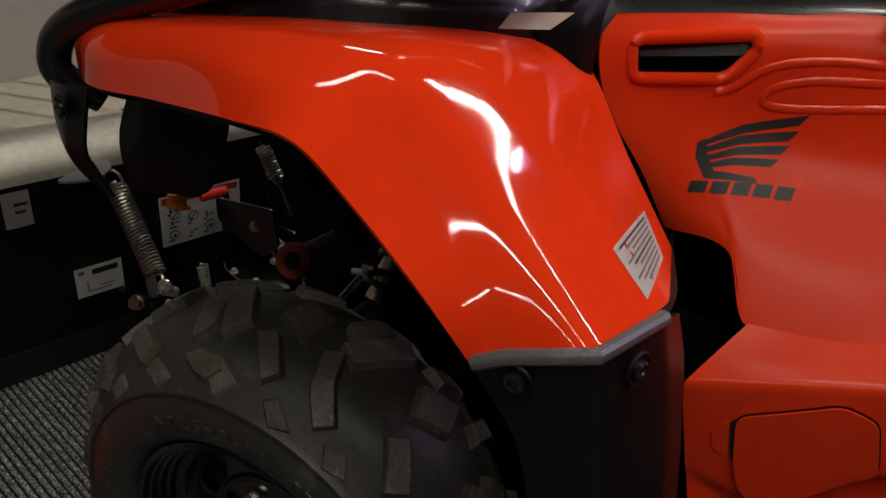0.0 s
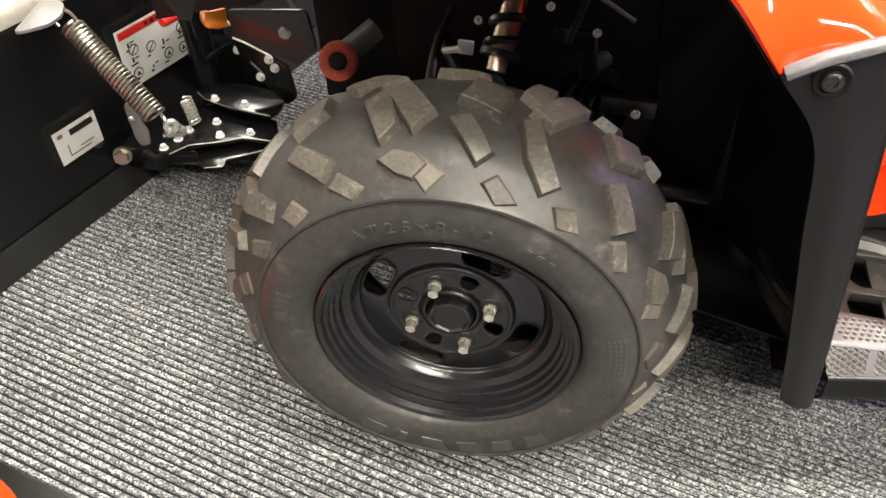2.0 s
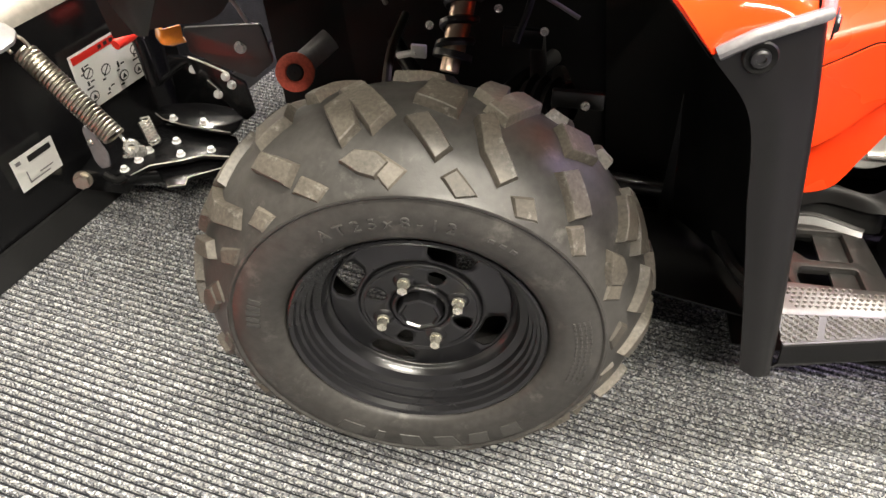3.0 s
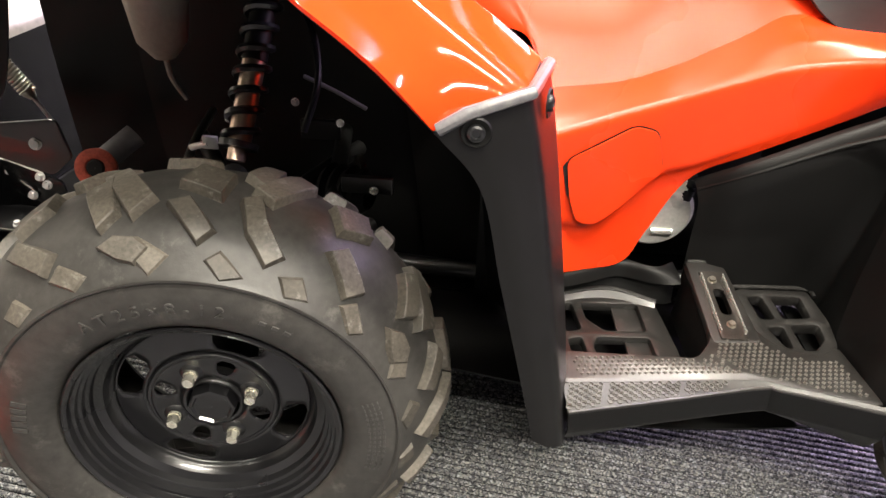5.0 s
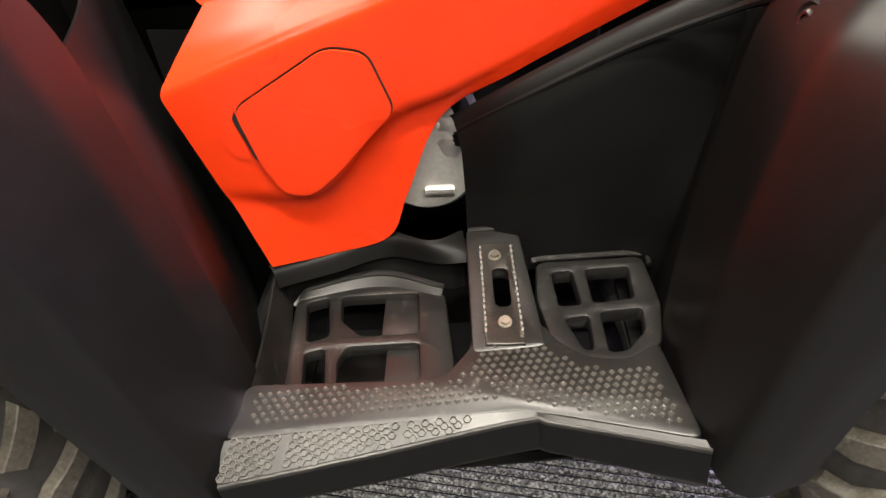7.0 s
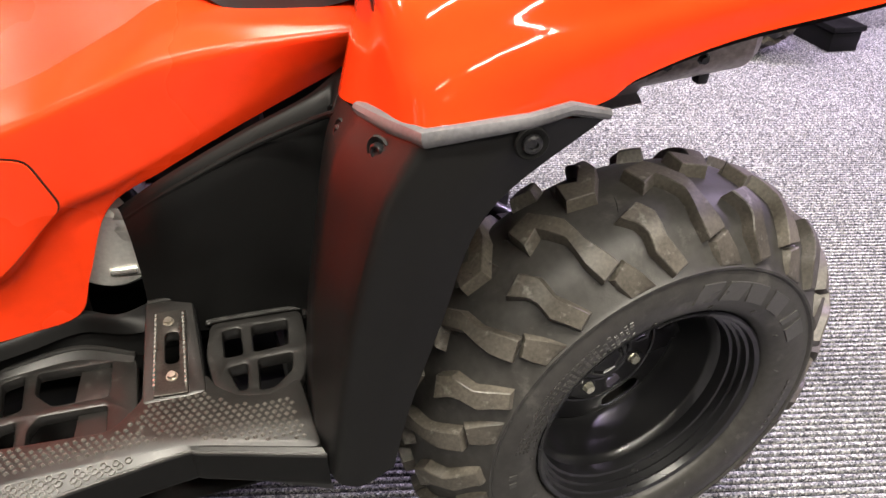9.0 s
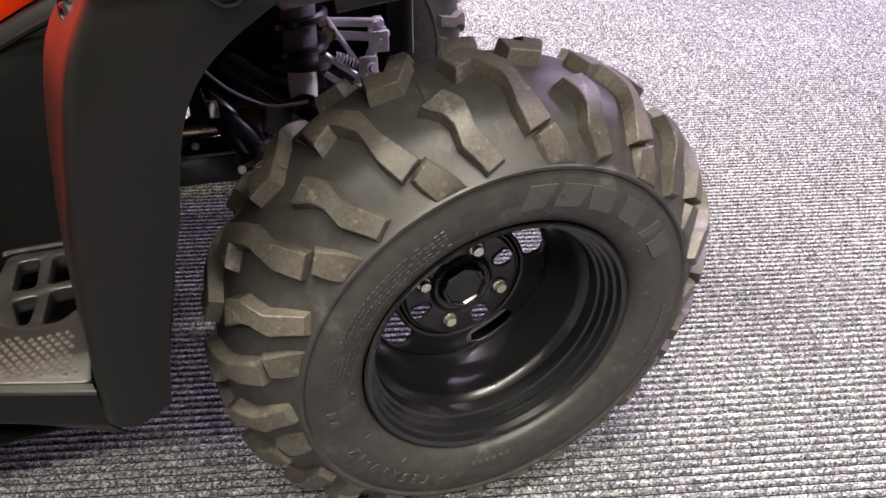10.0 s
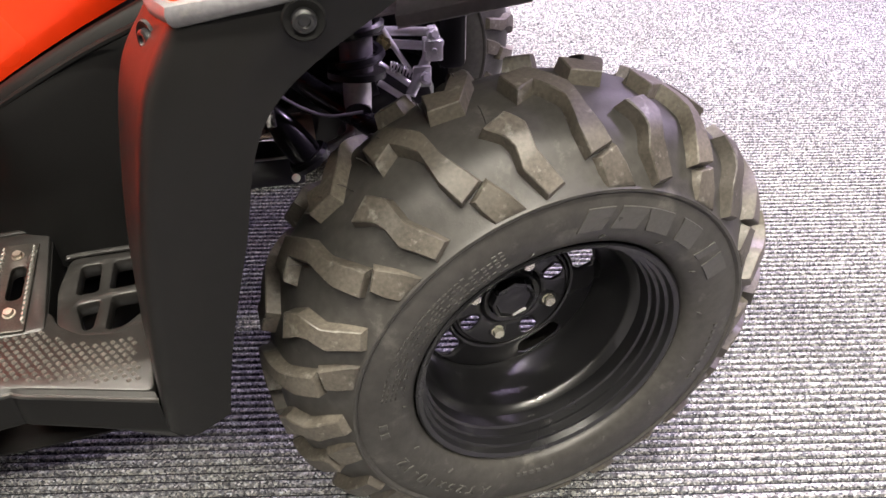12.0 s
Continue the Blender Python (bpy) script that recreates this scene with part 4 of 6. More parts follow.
def studs(poly, pitch, r, h, angle, z):
    """Rows of little pyramid studs inside an outline."""
    bm = bmesh.new()
    xs, ys = [p[0] for p in poly], [p[1] for p in poly]
    c, s = math.cos(radians(angle)), math.sin(radians(angle))
    n = int(0.6 / pitch)
    for i in range(-n, n):
        for j in range(-n, n):
            u, v = (i + 0.5 * (j % 2)) * pitch, j * pitch * 0.88
            x, y = 0.65 + c * u - s * v, -0.38 + s * u + c * v
            if min(xs) < x < max(xs) and min(ys) < y < max(ys) and inside(x, y, list(poly)):
                zz = z(x, y) if callable(z) else z
                base = [bm.verts.new((x + r * math.cos(a), y + r * math.sin(a), zz)) for a in (0, 1.57, 3.14, 4.71)]
                tip = [bm.verts.new((x + 0.45 * r * math.cos(a), y + 0.45 * r * math.sin(a), zz + h)) for a in (0, 1.57, 3.14, 4.71)]
                bm.faces.new(tip)
                for k in range(4):
                    bm.faces.new((base[k], base[(k + 1) % 4], tip[(k + 1) % 4], tip[k]))
    return bm


for poly in ([(0.468, -0.412), (0.700, -0.388), (0.655, -0.360), (0.640, -0.366), (0.468, -0.369)],
             [(0.660, -0.356), (0.684, -0.322), (0.735, -0.322), (0.775, -0.349), (0.838, -0.352), (0.852, -0.418), (0.745, -0.396), (0.712, -0.388)]):
    st = sub("studs", studs(poly, 0.0086, 0.0034, 0.0026, 6, FZ + 0.0068), STUD, foot, "rows of grip studs", False)
    st["kind"] = "stuff"
peg = qp("peg_bridge", plate([rounded([(0.670, -0.330), (0.742, -0.322), (0.723, -0.166), (0.665, -0.166)], 0.006), rounded([(0.692, -0.277), (0.713, -0.277), (0.711, -0.226), (0.690, -0.226)], 0.009)], 0.014, 0.003, RAMP), FOOT, "scuffed grey bridge that carries the foot peg")
for xa, xb, z0 in ((0.668, 0.6715, 0.255), (0.722, 0.740, 0.300)):
    sub("bridge_wall", loft([[(xb, -0.328, 0.336), (xb, -0.328, z0)], [(xa, -0.168, 0.358), (xa, -0.168, z0)]], 6, 6, 0.003), BLACK, peg, "black upright wall of the bridge")
sub("bridge_lip", tube([(0.668, -0.168, 0.3665), (0.695, -0.167, 0.3675), (0.721, -0.168, 0.3665)], 0.003, 8, 8), FOOT, peg, "worn back lip")
sub("grip_plate", plate([rounded([(0.683, -0.322), (0.722, -0.322), (0.716, -0.190), (0.680, -0.190)], 0.002), rounded([(0.694, -0.277), (0.711, -0.277), (0.709, -0.226), (0.692, -0.226)], 0.008)], 0.004, 0.001, Matrix.Translation((0, 0, 0.008)) @ RAMP), WORN, peg, "worn steel grip plate bolted to the foot peg")
for p in ((0.696, -0.209), (0.703, -0.296)):
    sub("bolt", hex_bolt((p[0], p[1], FZ + 0.0585 + 0.15 * p[1]), (0, -0.15, 1), 0.0056, 0.006, 1.3), SPRING, peg, "steel bolt of the grip plate")
for sx, slant in ((0.6838, -0.0002), (0.7195, -0.0004)):
    teeth = merge(*[box(sx + slant * k - 0.0010, sx + slant * k + 0.0010, -0.312 + 0.0072 * k, -0.3075 + 0.0072 * k, FZ + 0.010 + 0.00108 * k, FZ + 0.0185 + 0.00108 * k, 0) for k in range(16)])
    sub("teeth", teeth, STEEL, peg, "row of steel grip teeth", False)
GZ = 0.270
grid_l = rounded([(0.470, -0.365), (0.650, -0.365), (0.650, -0.285), (0.638, -0.172), (0.562, -0.150), (0.481, -0.166), (0.460, -0.180)], 0.012)
holes_l = [rounded(h, 0.006) for h in ([(0.474, -0.187), (0.499, -0.178), (0.507, -0.241), (0.484, -0.249)], [(0.515, -0.177), (0.606, -0.173), (0.609, -0.238), (0.544, -0.241), (0.519, -0.216)],
                                       [(0.484, -0.266), (0.505, -0.260), (0.513, -0.322), (0.490, -0.322)], [(0.530, -0.258), (0.610, -0.254), (0.613, -0.300), (0.602, -0.318), (0.527, -0.320), (0.522, -0.277)])]
gl = qp("foot_grid", plate([grid_l, *holes_l], 0.018, 0.004, Matrix.Translation((0, 0, GZ))), FOOT, "grey plastic grid with openings, sunk in the foot well")
for a in ((0.566, -0.244, 0.612, -0.170), (0.574, -0.322, 0.615, -0.252)):
    sub("grid_floor", box(a[0], a[2], a[1], a[3], GZ - 0.006, GZ - 0.001, 0.001), FOOT, gl, "sunk floor of a grid cell")
sub("back_lip", tube([(0.458, -0.186, GZ + 0.004), (0.466, -0.172, GZ + 0.012), (0.482, -0.165, GZ + 0.015), (0.562, -0.149, GZ + 0.020), (0.637, -0.170, GZ + 0.014)], 0.004, 8, 30), FOOT, gl, "worn lip along the back of the grid")
sub("back_slope", loft([[(0.458, -0.186, GZ + 0.004), (0.466, -0.190, GZ + 0.004)], [(0.482, -0.165, GZ + 0.015), (0.486, -0.175, GZ + 0.007)], [(0.562, -0.149, GZ + 0.020), (0.562, -0.160, GZ + 0.007)], [(0.637, -0.170, GZ + 0.014), (0.634, -0.180, GZ + 0.007)]], 24, 6, 0.002), FOOT, gl, "sloping back of the grid")
sub("back_wall", loft([[(0.455, -0.190, GZ + 0.006), (0.452, -0.180, 0.315)], [(0.481, -0.165, GZ + 0.012), (0.490, -0.160, 0.316)], [(0.562, -0.149, GZ + 0.018), (0.570, -0.136, 0.316)], [(0.637, -0.170, GZ + 0.012), (0.640, -0.160, 0.322)], [(0.662, -0.168, GZ + 0.012), (0.664, -0.150, 0.322)]], 30, 8, 0.003), BLACK, gl, "black wall behind the grid")
sub("side_wall", loft([[(0.472, -0.365, GZ + 0.004), (0.458, -0.360, 0.332)], [(0.470, -0.28, GZ + 0.004), (0.455, -0.28, 0.33)], [(0.456, -0.182, GZ + 0.004), (0.446, -0.185, 0.325)]], 16, 6, 0.003), FOOT, gl, "grey side wall of the sunk grid")
grid_r = rounded([(0.750, -0.318), (0.781, -0.345), (0.820, -0.348), (0.856, -0.316), (0.866, -0.260), (0.861, -0.184), (0.742, -0.190), (0.738, -0.25)], 0.012)
holes_r = [rounded(h, 0.006) for h in ([(0.758, -0.209), (0.780, -0.206), (0.784, -0.259), (0.761, -0.261)], [(0.795, -0.205), (0.842, -0.202), (0.840, -0.251), (0.797, -0.257)],
                                       [(0.765, -0.280), (0.789, -0.276), (0.788, -0.322), (0.779, -0.322)], [(0.802, -0.271), (0.845, -0.267), (0.842, -0.298), (0.820, -0.324), (0.803, -0.326)])]
gr = qp("foot_grid", plate([grid_r, *holes_r], 0.020, 0.004, Matrix.Translation((0, 0, FZ - 0.008))), FOOT, "grey plastic grid with openings in the foot well")
sub("back_lip", tube([(0.741, -0.192, FZ + 0.001), (0.744, -0.188, FZ + 0.003), (0.80, -0.185, FZ + 0.004), (0.860, -0.183, FZ + 0.003), (0.866, -0.20, FZ + 0.001)], 0.0035, 8, 24), FOOT, gr, "worn lip along the back of the grid")
# added sheet: its black replaces the shaded carpet seen through the grids
qp("under_tray", loft([[(0.44, -0.36, 0.205), (0.44, -0.05, 0.205)], [(0.66, -0.36, 0.20), (0.66, -0.05, 0.20)], [(0.90, -0.34, 0.205), (0.90, -0.05, 0.205)]], 12, 6, 0.003), BLACK, "added black sheet for the shade under the foot well")
skirt = [[(0.448, -0.425, FZ + 0.005), (0.58, -0.411, FZ + 0.005), (0.708, -0.398, FZ + 0.005), (0.745, -0.404, FZ + 0.005), (0.866, -0.432, FZ + 0.005)],
         [(0.452, -0.464, FZ - 0.006), (0.58, -0.437, FZ - 0.002), (0.712, -0.406, FZ), (0.745, -0.410, FZ), (0.870, -0.440, FZ)],
         [(0.455, -0.466, FZ - 0.035), (0.58, -0.440, FZ - 0.035), (0.715, -0.410, FZ - 0.035), (0.745, -0.413, FZ - 0.035), (0.872, -0.443, FZ - 0.04)],
         [(0.46, -0.44, FZ - 0.075), (0.58, -0.42, FZ - 0.06), (0.715, -0.39, FZ - 0.05), (0.745, -0.395, FZ - 0.05), (0.875, -0.42, FZ - 0.08)]]
turned = [[row[k] for row in skirt] for k in range(5)]
board_skirt = qp("board_skirt", crease_loft([r[1:] for r in turned], 50, 0.003, 0.004), BLACK, "black outer skirt of the foot board")
sub("edge_lip", loft([r[:2] for r in turned], 50, 4, 0.002), FOOT, board_skirt, "scuffed grey sloping edge of the foot board")
sub("edge_rim", tube([(x, y - 0.0005, z + 0.001) for x, y, z in skirt[1]], 0.0028, 8, 50), FOOT, board_skirt, "worn bright rim along the edge")


def edge_point(x, v):
    """A point on the sloping edge of the foot board: v runs from the deck to the rim."""
    f = min(1.0, max(0.0, (x - 0.448) / 0.26))
    return Vector((x + 0.004 * v, -0.425 + 0.027 * f - v * (0.039 - 0.031 * f), FZ + 0.0075 - v * (0.011 - 0.006 * f)))


def comb(x0, x1, lean, pitch):
    """A honeycomb of small six-sided wells along a stretch of the sloping edge."""
    bm = bmesh.new()
    x, col = x0, 0
    while x < x1:
        f = min(1.0, max(0.0, (x - 0.448) / 0.26))
        width = 0.039 - 0.031 * f
        depth = 0.0035 + (pitch * 0.5 if col % 2 else 0.0)
        while depth < width - 0.0025:
            v = depth / width
            c = edge_point(x + lean * v, v)
            rings = []
            for r, h in ((0.58, 0.0004), (0.54, 0.0016), (0.44, 0.0016), (0.38, -0.0008)):
                rings.append([bm.verts.new(c + Vector((r * pitch * math.cos(a), r * pitch * math.sin(a), h + 0.28 * r * pitch * math.sin(a)))) for a in (math.pi / 3 * k for k in range(6))])
            for a, b in zip(rings, rings[1:]):
                for k in range(6):
                    bm.faces.new((a[k], a[(k + 1) % 6], b[(k + 1) % 6], b[k]))
            bm.faces.new(rings[-1])
            depth += pitch
        x += pitch * 0.87
        col += 1
    return bm


for x0, x1 in ((0.460, 0.502), (0.514, 0.606), (0.616, 0.672)):
    sub("honeycomb", comb(x0, x1, -0.012, 0.0072), STUD, board_skirt, "raised honeycomb grip on the edge", False)["kind"] = "stuff"
brim = [[(0.440, -0.186, 0.338), (0.446, -0.192, 0.332), (0.450, -0.198, 0.316)],
        [(0.510, -0.160, 0.334), (0.510, -0.166, 0.332), (0.512, -0.174, 0.316)],
        [(0.570, -0.130, 0.336), (0.570, -0.138, 0.333), (0.572, -0.146, 0.314)],
        [(0.625, -0.150, 0.338), (0.628, -0.158, 0.333), (0.632, -0.166, 0.318)],
        [(0.660, -0.130, 0.335), (0.665, -0.155, 0.330), (0.668, -0.172, 0.322)]]
qp("board_rim", loft(brim, 40, 10, 0.003), BLACK, "black plastic rim between panel and foot board")

# ---- rear guard, rear fender and flap ----
guard = [[(0.655, -0.127, 0.487), (0.660, -0.135, 0.488), (0.666, -0.150, 0.465), (0.668, -0.152, 0.40), (0.668, -0.162, 0.32)],
         [(0.72, -0.162, 0.541), (0.722, -0.172, 0.540), (0.727, -0.180, 0.515), (0.735, -0.172, 0.42), (0.745, -0.180, 0.32)],
         [(0.82, -0.166, 0.596), (0.820, -0.176, 0.594), (0.825, -0.184, 0.570), (0.83, -0.178, 0.45), (0.84, -0.176, 0.325)],
         [(0.90, -0.160, 0.632), (0.897, -0.170, 0.630), (0.90, -0.180, 0.608), (0.89, -0.185, 0.48), (0.872, -0.196, 0.30)],
         [(0.950, -0.124, 0.654), (0.930, -0.165, 0.645), (0.925, -0.178, 0.625), (0.905, -0.198, 0.48), (0.872, -0.230, 0.29)],
         [(0.926, -0.230, 0.656), (0.922, -0.236, 0.648), (0.917, -0.240, 0.630), (0.893, -0.252, 0.50), (0.858, -0.300, 0.29)]]
rig = qp("rear_inner_guard", crease_loft(guard, 40, 0.004, 0.012), BLACK, "black plastic guard ahead of the rear wheel")
sub("guard_bead", tube([(0.662, -0.142, 0.480), (0.724, -0.176, 0.532), (0.822, -0.187, 0.586), (0.899, -0.207, 0.624), (0.924, -0.25, 0.650)], 0.004, 8, 40), BLACK, rig, "rolled bead along the guard")
rear = []
rear.append([(0.950, -0.122, 0.660), (0.964, -0.115, 0.690), (0.978, -0.10, 0.715), (0.995, -0.05, 0.735)])
rear.append([(0.925, -0.234, 0.664), (0.942, -0.205, 0.715), (0.958, -0.16, 0.750), (0.980, -0.05, 0.775)])
rear.append([(0.939, -0.347, 0.694), (0.948, -0.315, 0.745), (0.958, -0.24, 0.785), (0.975, -0.05, 0.810)])
rear.append([(0.969, -0.458, 0.716), (0.966, -0.42, 0.762), (0.960, -0.33, 0.808), (0.95, -0.05, 0.848)])
rear.append([(1.05, -0.470, 0.728), (1.05, -0.45, 0.790), (1.05, -0.37, 0.845), (1.05, -0.05, 0.89)])
rear.append([(1.12, -0.460, 0.735), (1.12, -0.45, 0.798), (1.12, -0.38, 0.858), (1.12, -0.05, 0.90)])
rear.append([(1.155, -0.453, 0.752), (1.165, -0.445, 0.806), (1.17, -0.38, 0.86), (1.17, -0.05, 0.905)])
rear.append([(1.25, -0.443, 0.777), (1.25, -0.435, 0.82), (1.25, -0.37, 0.865), (1.25, -0.05, 0.905)])
rear.append([(1.40, -0.432, 0.798), (1.40, -0.42, 0.835), (1.40, -0.36, 0.87), (1.40, -0.05, 0.905)])
rear.append([(1.62, -0.38, 0.815), (1.62, -0.37, 0.84), (1.62, -0.30, 0.865), (1.62, -0.05, 0.89)])
qp("rear_fender", loft(rear, 80, 40, 0.004), RED, "glossy red rear fender over the rear wheel")
# added sheet whose black stands in for shade below the rear fender
qp("fender_liner", loft([[(x, y + 0.012, z - 0.010) for x, y, z in row] for row in rear], 40, 16, 0.002), BLACK, "added black sheet for the shade under the rear fender")
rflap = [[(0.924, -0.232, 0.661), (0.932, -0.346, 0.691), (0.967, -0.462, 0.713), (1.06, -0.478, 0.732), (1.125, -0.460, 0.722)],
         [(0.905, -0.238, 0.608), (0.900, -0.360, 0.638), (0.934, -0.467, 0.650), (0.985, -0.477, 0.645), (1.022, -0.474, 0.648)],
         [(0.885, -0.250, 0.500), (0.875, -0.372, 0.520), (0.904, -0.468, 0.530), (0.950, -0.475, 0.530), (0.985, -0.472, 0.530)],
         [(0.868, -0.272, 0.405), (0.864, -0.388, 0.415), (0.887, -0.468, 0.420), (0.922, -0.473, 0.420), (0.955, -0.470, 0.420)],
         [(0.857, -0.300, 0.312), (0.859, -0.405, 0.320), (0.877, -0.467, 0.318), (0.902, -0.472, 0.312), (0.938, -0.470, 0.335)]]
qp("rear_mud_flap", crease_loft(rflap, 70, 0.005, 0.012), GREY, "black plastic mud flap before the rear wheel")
# pale tube carries the light caught along the rear lip
qp("flap_edge", tube([(0.934, -0.325, 0.687), (0.938, -0.346, 0.692), (0.953, -0.405, 0.704), (0.970, -0.461, 0.716), (1.05, -0.479, 0.733), (1.085, -0.475, 0.739), (1.125, -0.461, 0.725)], [0.006, 0.008, 0.0095, 0.0085, 0.0065, 0.006, 0.005], 10, 0), PALE_GREY, "rounded scuffed top edge of the rear flap, sheen in its colour")
for p, d in (((0.940, -0.410, 0.682), (-0.8, -0.55, 0.1)), ((1.052, -0.4805, 0.714), (0, -1, 0)), ((0.918, -0.300, 0.650), (-0.95, -0.2, 0.2)), ((0.926, -0.182, 0.615), (-0.6, -0.8, 0))):
    flap_screw(p, d)
qp("gap_panel", plate([rounded([(0.835, -0.17), (0.90, -0.20), (0.90, -0.42), (0.86, -0.435), (0.835, -0.32)], 0.01)], 0.006, 0.001, Matrix.Translation((0, 0, 0.295))), BLACK, "black panel between foot well and rear flap")

# ---- seat, rack, engine, frame ----
seat = [[(0.46, -0.01, 0.945), (0.46, 0.04, 0.985), (0.46, 0.11, 0.995), (0.46, 0.18, 0.985), (0.46, 0.23, 0.945)],
        [(0.66, -0.02, 0.855), (0.66, 0.03, 0.925), (0.66, 0.11, 0.94), (0.66, 0.19, 0.925), (0.66, 0.24, 0.855)],
        [(0.80, -0.075, 0.722), (0.81, -0.04, 0.83), (0.82, 0.11, 0.855), (0.81, 0.24, 0.83), (0.80, 0.285, 0.728)],
        [(0.90, -0.092, 0.712), (0.90, -0.07, 0.82), (0.90, 0.11, 0.85), (0.90, 0.27, 0.82), (0.90, 0.302, 0.722)],
        [(1.05, -0.10, 0.745), (1.05, -0.06, 0.84), (1.05, 0.11, 0.86), (1.05, 0.28, 0.84), (1.05, 0.32, 0.745)],
        [(1.35, -0.08, 0.80), (1.35, -0.04, 0.90), (1.35, 0.11, 0.92), (1.35, 0.26, 0.90), (1.35, 0.30, 0.80)]]
qp("seat", loft(seat, 50, 30, 0.01), SEAT, "long black vinyl seat")
qp("front_panel", loft([[(-0.345, -0.335, 0.835), (-0.36, -0.30, 0.88), (-0.37, -0.10, 0.92), (-0.37, 0.11, 0.93), (-0.37, 0.32, 0.92), (-0.345, 0.55, 0.835)],
                        [(-0.13, -0.345, 0.872), (-0.13, -0.31, 0.92), (-0.13, -0.10, 0.96), (-0.13, 0.11, 0.965), (-0.13, 0.32, 0.96), (-0.13, 0.56, 0.872)],
                        [(0.02, -0.340, 0.893), (0.02, -0.30, 0.94), (0.02, -0.10, 0.965), (0.02, 0.11, 0.975), (0.02, 0.32, 0.965), (0.02, 0.56, 0.893)],
                        [(0.13, -0.230, 0.885), (0.13, -0.21, 0.930), (0.13, -0.08, 0.955), (0.13, 0.11, 0.97), (0.13, 0.30, 0.955), (0.13, 0.45, 0.885)],
                        [(0.195, -0.120, 0.870), (0.19, -0.10, 0.900), (0.19, -0.03, 0.93), (0.19, 0.11, 0.95), (0.19, 0.25, 0.93), (0.195, 0.34, 0.870)],
                        [(0.46, 0.05, 0.900), (0.46, 0.06, 0.92), (0.46, 0.08, 0.94), (0.46, 0.11, 0.95), (0.46, 0.14, 0.94), (0.46, 0.17, 0.900)]], 40, 24, 0.006), RIM, "glossy black deck between the front fenders")
rack = qp("front_rack", tube([(-0.352, -0.35, 0.740), (-0.376, -0.385, 0.772), (-0.374, -0.388, 0.806), (-0.345, -0.385, 0.836), (-0.295, -0.378, 0.862), (-0.20, -0.365, 0.895), (-0.06, -0.34, 0.938), (0.10, -0.30, 0.962), (0.16, -0.22, 0.962)], 0.019, 14, 70), RIM, "glossy black tubular front rack")
for x in (-0.24, -0.08, 0.08):
    sub("rack_bar", tube([(x, -0.355, 0.925 + 0.12 * (x + 0.24)), (x, 0.0, 0.965), (x, 0.30, 0.965)], 0.009, 10, 20), RIM, rack, "black cross bar of the rack")
label_bm = bmesh.new()
label_bm.faces.new([label_bm.verts.new(v) for v in ((0.096, -0.236, 0.897), (0.118, -0.225, 0.915), (0.196, -0.225, 0.929), (0.178, -0.236, 0.911))])
bmesh.ops.solidify(label_bm, geom=label_bm.faces[:], thickness=0.001)
sub("rack_label", label_bm, WHITE, rack, "white label on the rack", False)
qp("side_bracket", loft([[(0.140, -0.195, 0.872), (0.180, -0.170, 0.862), (0.193, -0.145, 0.855)], [(0.150, -0.190, 0.905), (0.180, -0.165, 0.905), (0.192, -0.14, 0.905)], [(0.16, -0.18, 0.93), (0.18, -0.14, 0.935), (0.19, -0.12, 0.935)]], 12, 12, 0.006), GREY, "dark grey bracket beside the red panel")
qp("engine", box(0.30, 0.84, 0.05, 0.24, 0.22, 0.62, 0.02), DARK, "dark engine block under the bodywork")
qp("front_case", box(-0.18, 0.28, 0.08, 0.19, 0.30, 0.58, 0.02), DARK, "dark front final drive case")
crank = lathe([(0.0, 0.062), (0.012, 0.062), (0.020, 0.055), (0.022, 0.02)], 40)
disc_cap(crank, 0.022, 0.02, 40)
bmesh.ops.transform(crank, matrix=pose(0.622, -0.085, 0.410), verts=crank.verts)
eng = qp("engine_cover", merge(crank, box(0.572, 0.685, -0.088, 0.06, 0.352, 0.430, 0.02), tube([(0.66, -0.07, 0.40), (0.65, -0.09, 0.45), (0.66, -0.06, 0.50)], 0.022, 14, 12)), ALLOY, "cast aluminium engine cover below the red panel")
sub("cover_strap", box(0.622, 0.650, -0.104, -0.094, 0.380, 0.455, 0.003), SHIELD, eng, "grey strap on the engine cover")
sub("cover_pin", tube([(0.619, -0.106, 0.380), (0.653, -0.106, 0.380)], 0.007, 14), STEEL, eng, "bright hinge pin on the engine cover")
sub("cover_hose", tube([(0.66, -0.10, 0.44), (0.665, -0.095, 0.47), (0.65, -0.08, 0.50)], 0.012, 12, 12), BLACK, eng, "black hose by the engine cover")
qp("belly_pan", loft([[(0.26, -0.06, 0.20), (0.26, 0.11, 0.19), (0.26, 0.28, 0.20)], [(0.60, -0.07, 0.20), (0.60, 0.11, 0.19), (0.60, 0.29, 0.20)], [(0.85, -0.05, 0.22), (0.85, 0.11, 0.21), (0.85, 0.27, 0.22)]], 16, 10, 0.004), BLACK, "black belly pan under the engine")
qp("inner_side_panel", loft([[(0.33, -0.06, 0.57), (0.34, -0.07, 0.45), (0.35, -0.075, 0.20)], [(0.48, -0.05, 0.56), (0.48, -0.075, 0.45), (0.48, -0.09, 0.20)], [(0.57, -0.03, 0.56), (0.57, -0.05, 0.45), (0.57, -0.08, 0.20)]], 16, 12, 0.003), BLACK, "black inner panel behind the side cover")
